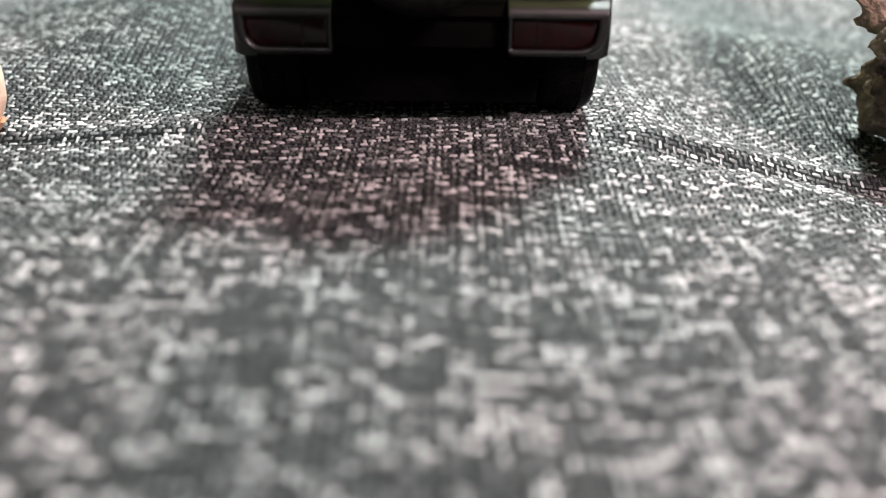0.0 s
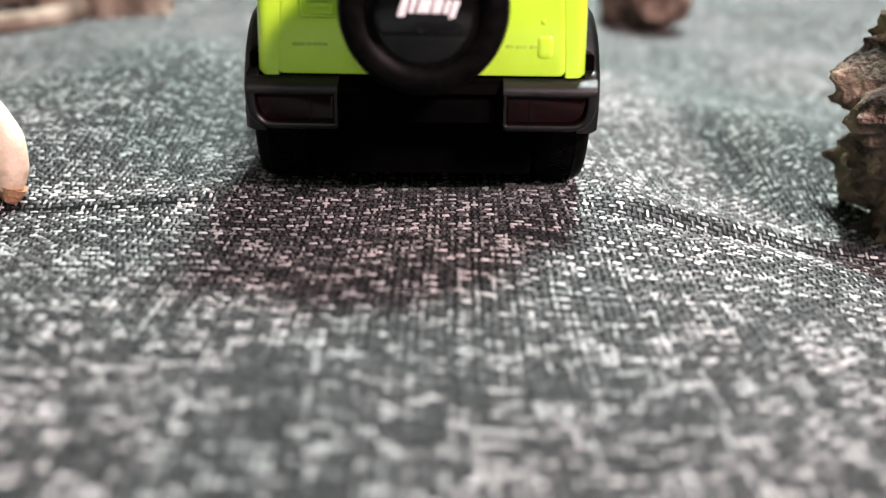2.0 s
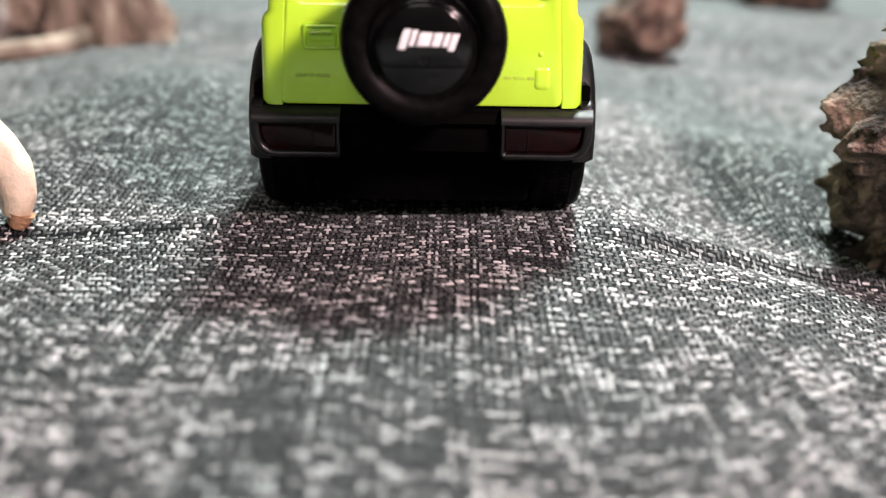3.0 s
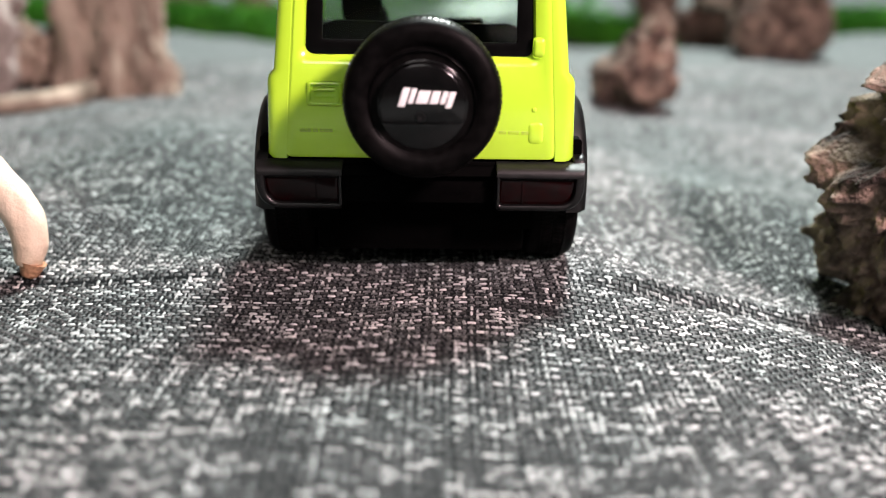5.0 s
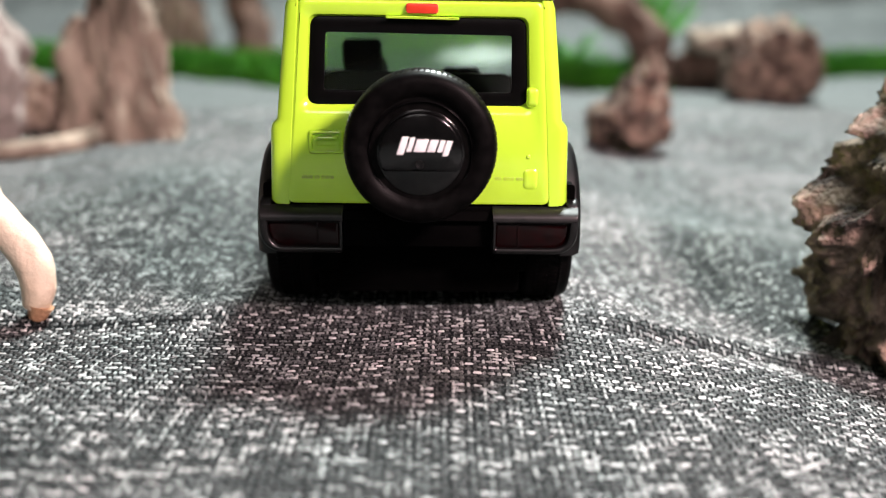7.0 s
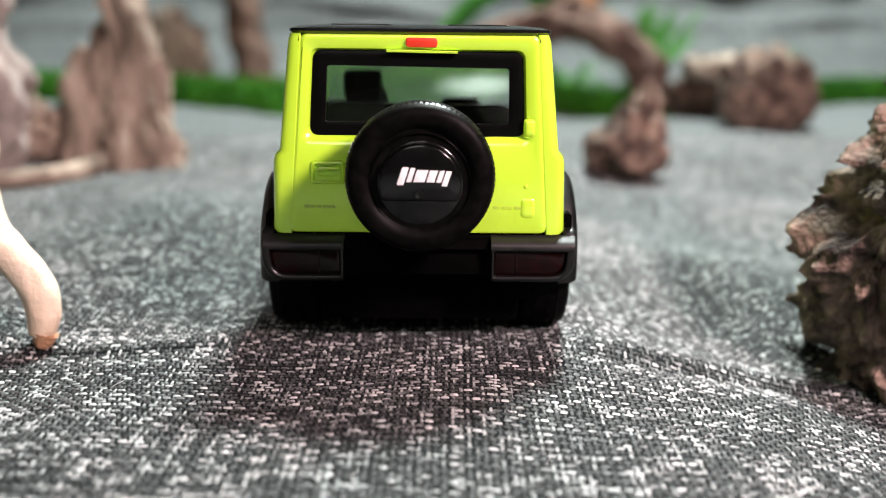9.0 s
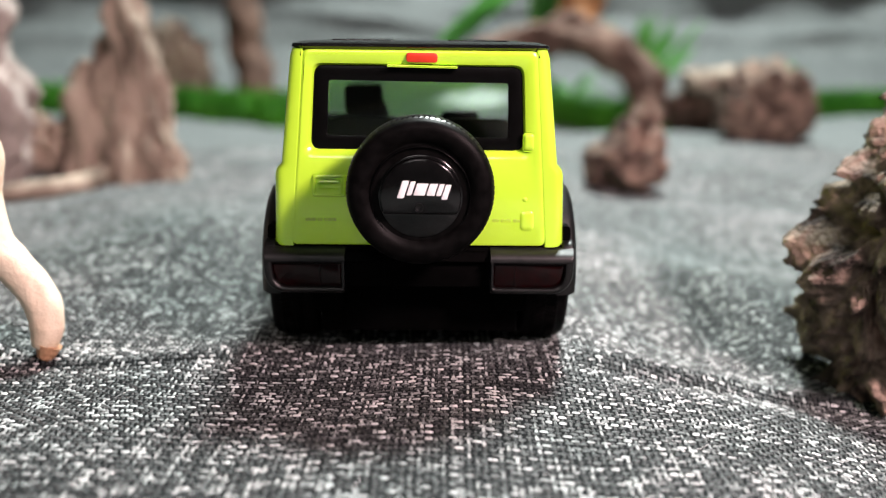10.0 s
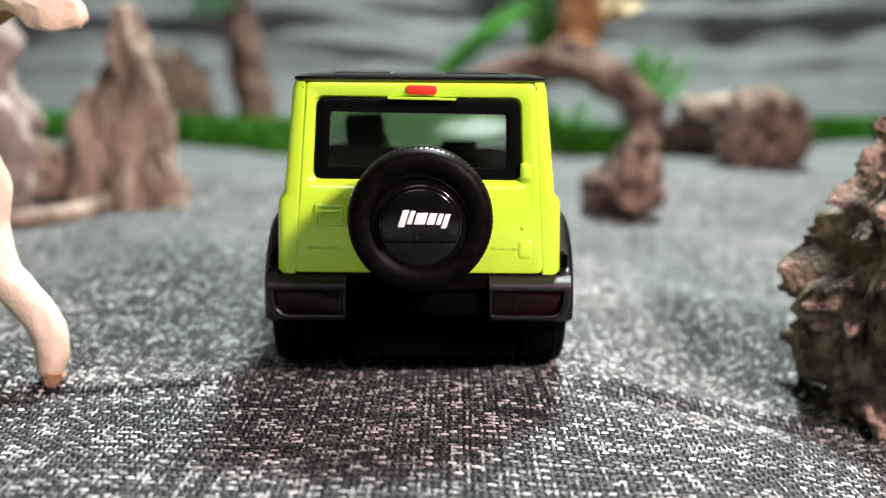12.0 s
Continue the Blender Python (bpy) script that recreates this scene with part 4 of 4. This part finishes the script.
def make_stump():
    """A weathered stump of upright ribs grown together, with clefts between them and a spread foot."""
    ribs = [([(-10.9, 20.6, -0.7), (-11.0, 20.7, 1.6), (-11.25, 20.9, 4.0), (-11.65, 21.0, 6.0), (-11.75, 21.0, 7.3)], [0.95, 0.85, 0.80, 0.74, 0.42]),
            ([(-10.2, 20.4, -0.7), (-10.25, 20.4, 0.3), (-10.6, 20.6, 1.4), (-10.9, 20.9, 2.6)], [0.75, 0.68, 0.5, 0.25]),
            ([(-12.1, 19.9, -0.7), (-12.1, 20.2, 1.5), (-12.3, 20.6, 3.0), (-12.3, 20.9, 4.3)], [0.75, 0.62, 0.55, 0.3]),
            ([(-13.3, 20.4, -0.7), (-13.3, 20.6, 1.4), (-13.35, 20.8, 3.0), (-13.2, 21.0, 4.0)], [0.85, 0.75, 0.70, 0.5]),
            ([(-14.1, 21.0, -0.7), (-14.0, 21.1, 1.2), (-13.9, 21.3, 2.6)], [0.65, 0.6, 0.4]),
            ([(-11.5, 19.7, -0.7), (-11.5, 19.9, 0.7), (-11.7, 20.3, 2.2)], [0.65, 0.5, 0.2]),
            ([(-12.5, 22.2, -0.7), (-12.4, 22.2, 2.0), (-12.1, 21.9, 5.4)], [1.5, 1.2, 0.7])]
    ob = thing("driftwood_stump", "tall ribbed brown driftwood stump standing on the cloth", "driftwood", group="rocks and stumps")
    for k, (path, radii) in enumerate(ribs):
        part("rib", tube(path, radii, 30, 0.75, 3.1 * k + 1, 14), M_TAN, ob)
    return ob


make_stump()


def make_driftwood():
    ob = thing("driftwood", "bleached ivory driftwood with curved branches, its tip touching the cloth", "driftwood")
    trunk = part("trunk", tube([(-13.5, 3.5, -0.9), (-12.2, 2.6, 2.5), (-11.6, 2.0, 5.4), (-12.2, 1.6, 8.5)], [1.4, 1.1, 0.9, 0.6], 20, 0.3, 2.0), M_IVORY, ob)
    low = part("branch", tube([(-12.0, 2.4, 4.8), (-9.2, 1.9, 4.3), (-7.85, 1.4, 3.2), (-7.72, 1.2, 2.2), (-7.47, 1.0, 1.45), (-7.12, 0.9, 1.06), (-6.79, 0.8, 0.72), (-6.61, 0.75, 0.36), (-6.58, 0.72, -0.02), (-6.66, 0.70, -0.36)], [0.8, 0.55, 0.40, 0.35, 0.34, 0.33, 0.32, 0.31, 0.28, 0.20], 20, 0.12, 1.0, 8, (0.1, 0.98, 0.15)), M_IVORY, ob)
    part("branch_tip", tube([(-6.56, 0.68, -0.32), (-6.64, 0.64, -0.56)], [0.215, 0.12], 16, 0.3, 3.0, 6, (0.1, 0.98, 0.15)), M_TIP, low, "brown broken tip")
    for e in low.data.edges:
        e.use_edge_sharp = False
    part("branch", tube([(-11.7, 2.0, 5.2), (-9.8, 2.2, 6.6), (-8.3, 2.4, 6.6), (-7.5, 2.4, 6.48), (-7.0, 2.4, 6.2), (-6.5, 2.4, 6.02), (-6.25, 2.4, 6.08)], [0.7, 0.6, 0.52, 0.46, 0.42, 0.33, 0.2], 18, 0.6, 5.0), M_IVORY, ob)
    # the twig's dark brown is shade put into its colour
    part("twig", tube([(-7.6, 3.0, 6.6), (-7.95, 2.8, 6.1), (-8.35, 2.6, 5.75)], [0.3, 0.26, 0.18], 16, 0.4, 4.0), M_TIP, ob, "twig coloured dark brown for the shade on it")
    part("branch", tube([(-12.2, 2.6, 2.6), (-10.2, 2.5, 3.0), (-8.6, 2.6, 2.6)], [0.55, 0.45, 0.22], 16, 0.25, 7.0), M_IVORY, ob)
    tagged(link_mesh("driftwood_root", tube([(-19, 15.4, -0.1), (-15.2, 15.5, -0.25), (-13.6, 16.2, -0.2), (-12.6, 17.6, -0.2), (-12.3, 19.6, -0.1)], [0.26, 0.28, 0.30, 0.34, 0.42], 16, 0.25, 9.0), M_TAN),
                  "pale pinkish root lying on the cloth before the stump", "driftwood")
    return ob


make_driftwood()


def log(name, label, path, radii, mat, seed, wob=0.35):
    return tagged(link_mesh(name, tube(path, radii, 20, wob, seed, 8), mat), label, "driftwood")


def make_log():
    ob = thing("driftwood_log", "red-brown driftwood log with an orange trunk, leaning to the turf", "driftwood")
    part("limb", tube([(3.0, 47, 4.0), (6.3, 46, 4.8), (9.6, 44.6, 5.4), (12.4, 43, 3.9), (13.7, 42, 1.9), (13.6, 42, -0.7)], [0.9, 1.2, 1.4, 1.3, 1.2, 1.05], 20, 0.4, 3.0, 8), M_REDWOOD, ob)
    part("trunk", tube([(9.2, 45.2, 5.2), (9.9, 46.0, 7.6), (10.2, 46.5, 10.5), (11.0, 47, 14.5)], [1.5, 1.35, 1.3, 1.0], 20, 0.35, 6.0, 8), M_ORANGE, ob, "orange-brown upright trunk")
    return ob


make_log()
log("driftwood_post", "brown upright driftwood post behind the turf", [(-13.9, 58, -0.6), (-14.5, 58, 3.5), (-15.2, 58, 8.0), (-16.0, 58, 13.5)], [1.75, 1.45, 1.25, 1.0], M_REDWOOD, 8.0)


# ---- turf and plants ----
def turf_front(x):
    return 44.5 + 0.0042 * (x + 5) ** 2 + 1.0 * np.sin(x * 0.3)


def make_turf():
    rng = np.random.default_rng(11)
    n = 26000
    x = rng.uniform(-42, 52, n)
    y = turf_front(x) + rng.uniform(0, 1, n) ** 1.3 * 8.5
    z = cloth_z(x, y)
    h = rng.uniform(1.0, 2.3, n)
    a = rng.uniform(0, 2 * np.pi, n)
    w = rng.uniform(0.05, 0.10, n)
    bx, by = rng.normal(0, 0.45, n), rng.normal(-0.1, 0.45, n)
    dx, dy = np.cos(a) * w, np.sin(a) * w
    p = np.stack([np.stack([x - dx, y - dy, z], -1), np.stack([x + dx, y + dy, z], -1),
                  np.stack([x + bx * 0.4 + dx * 0.7, y + by * 0.4 + dy * 0.7, z + h * 0.6], -1), np.stack([x + bx * 0.4 - dx * 0.7, y + by * 0.4 - dy * 0.7, z + h * 0.6], -1),
                  np.stack([x + bx, y + by, z + h], -1)], 1).reshape(-1, 3) * C
    faces = []
    for i in range(n):
        k = i * 5
        faces += [(k, k + 1, k + 2, k + 3), (k + 3, k + 2, k + 4)]
    me = bpy.data.meshes.new("turf")
    me.from_pydata(p.tolist(), [], faces)
    me.materials.append(M_GRASS)
    return tagged(new("turf", me), "bright green artificial turf strip lying on the cloth", "turf", kind="stuff")


make_turf()


def make_plant(name, label, at, blades, mat, length, spread, heading, seed, droop=0.5, width=0.35, rise=(0.5, 1.15)):
    """A tuft of long bent leaves, each a keeled strip."""
    rng = np.random.default_rng(seed)
    ob = thing(name, label, "plant", (at[0] * C, at[1] * C, at[2] * C))
    for b in range(blades):
        a = heading + rng.normal(0, spread)
        ln = length * rng.uniform(0.6, 1.1)
        tilt = rng.uniform(*rise)
        bm = bmesh.new()
        prev = None
        for i in range(8):
            t = i / 7
            out = ln * t * math.cos(tilt) * (1 + 0.3 * t)
            up = ln * (t * math.sin(tilt) - droop * t * t * 0.6)
            w = width * (0.35 + 1.2 * t) * (1 - t) ** 0.6 + 0.02
            c = Vector((math.cos(a) * out, math.sin(a) * 0.5 * out, up))
            side = Vector((-math.sin(a), math.cos(a) * 0.5, 0.5)).normalized()
            row = [bm.verts.new((c + side * w) * C), bm.verts.new((c + Vector((0, 0, -0.3 * w))) * C), bm.verts.new((c - side * w) * C)]
            if prev:
                for j in range(2):
                    bm.faces.new((prev[j], prev[j + 1], row[j + 1], row[j]))
            prev = row
        part("leaf", bm, mat, ob)
    return ob


make_plant("plant", "green long-leaved plant behind the car", (-3.6, 54, -0.6), 9, M_LEAF, 16.5, 0.16, 0.0, 1, 0.12, 0.85, (0.86, 0.99))
make_plant("plant", "dark green upright leaves beside the orange trunk", (7.6, 52, -0.6), 7, M_LEAF, 15, 1.0, 1.0, 7, 0.05, 0.6, (1.35, 1.5))
make_plant("plant", "green long-leaved plant beside the leaning log", (14.8, 50, -0.6), 26, M_LEAF, 9.0, 1.2, 1.2, 2, 0.3, 0.5, (0.95, 1.45))
make_plant("plant", "low green leafy tuft behind the leaning log", (9.6, 50.5, -0.6), 18, M_LEAF, 5.2, 1.6, 1.5, 8, 0.4, 0.45, (0.6, 1.3))
make_plant("plant", "pale mint-green leaves on the upright post", (-15.3, 57.2, 9.4), 8, M_MINT, 4.2, 0.5, 3.0, 3, 0.2, 0.9, (0.0, 0.5))
make_plant("plant", "straw-coloured leaves on the orange trunk", (11.0, 46.2, 7.6), 7, M_STRAW, 4.0, 0.5, 0.1, 4, 0.5, 0.6)
make_plant("plant", "small green leafy plant behind the rounded rock", (24.5, 50, -0.6), 14, M_LEAF, 5.5, 1.3, 1.5, 5, 0.4, 0.35, (0.8, 1.4))

# ---- the weave near the camera ----
make_threads("weft_threads", M_WEFT, True, cloth)
make_threads("warp_threads", M_WARP, False, cloth)


def make_fibres():
    """Loose hairs of yarn that stand off the cloth."""
    rng = np.random.default_rng(21)
    bm = bmesh.new()
    for k in range(60):
        y = rng.uniform(-5.5, 4.5)
        x = rng.uniform(-0.5, 0.5) * (y + 13.5)
        if abs(x) < 2.8 and y > 0.2:
            continue
        a, ln, r = rng.uniform(0, 2 * math.pi), rng.uniform(0.12, 0.34), 0.002
        prev = None
        for i in range(5):
            s = i / 4
            q = Vector((x + math.cos(a + s) * ln * s, y + math.sin(a + s) * ln * s, float(cloth_z(x, y)) + 0.03 + ln * 0.7 * s * (1 - 0.6 * s)))
            row = [bm.verts.new((q + Vector(v) * r) * C) for v in ((1, 0, 0), (-0.5, 0.6, 0.6), (-0.5, -0.6, -0.6))]
            if prev:
                for j in range(3):
                    bm.faces.new((prev[j], prev[(j + 1) % 3], row[(j + 1) % 3], row[j]))
            prev = row
    ob = link_mesh("loose_fibres", bm, M_WHITE)
    ob.parent = cloth
    return tagged(ob, kind="stuff")


make_fibres()
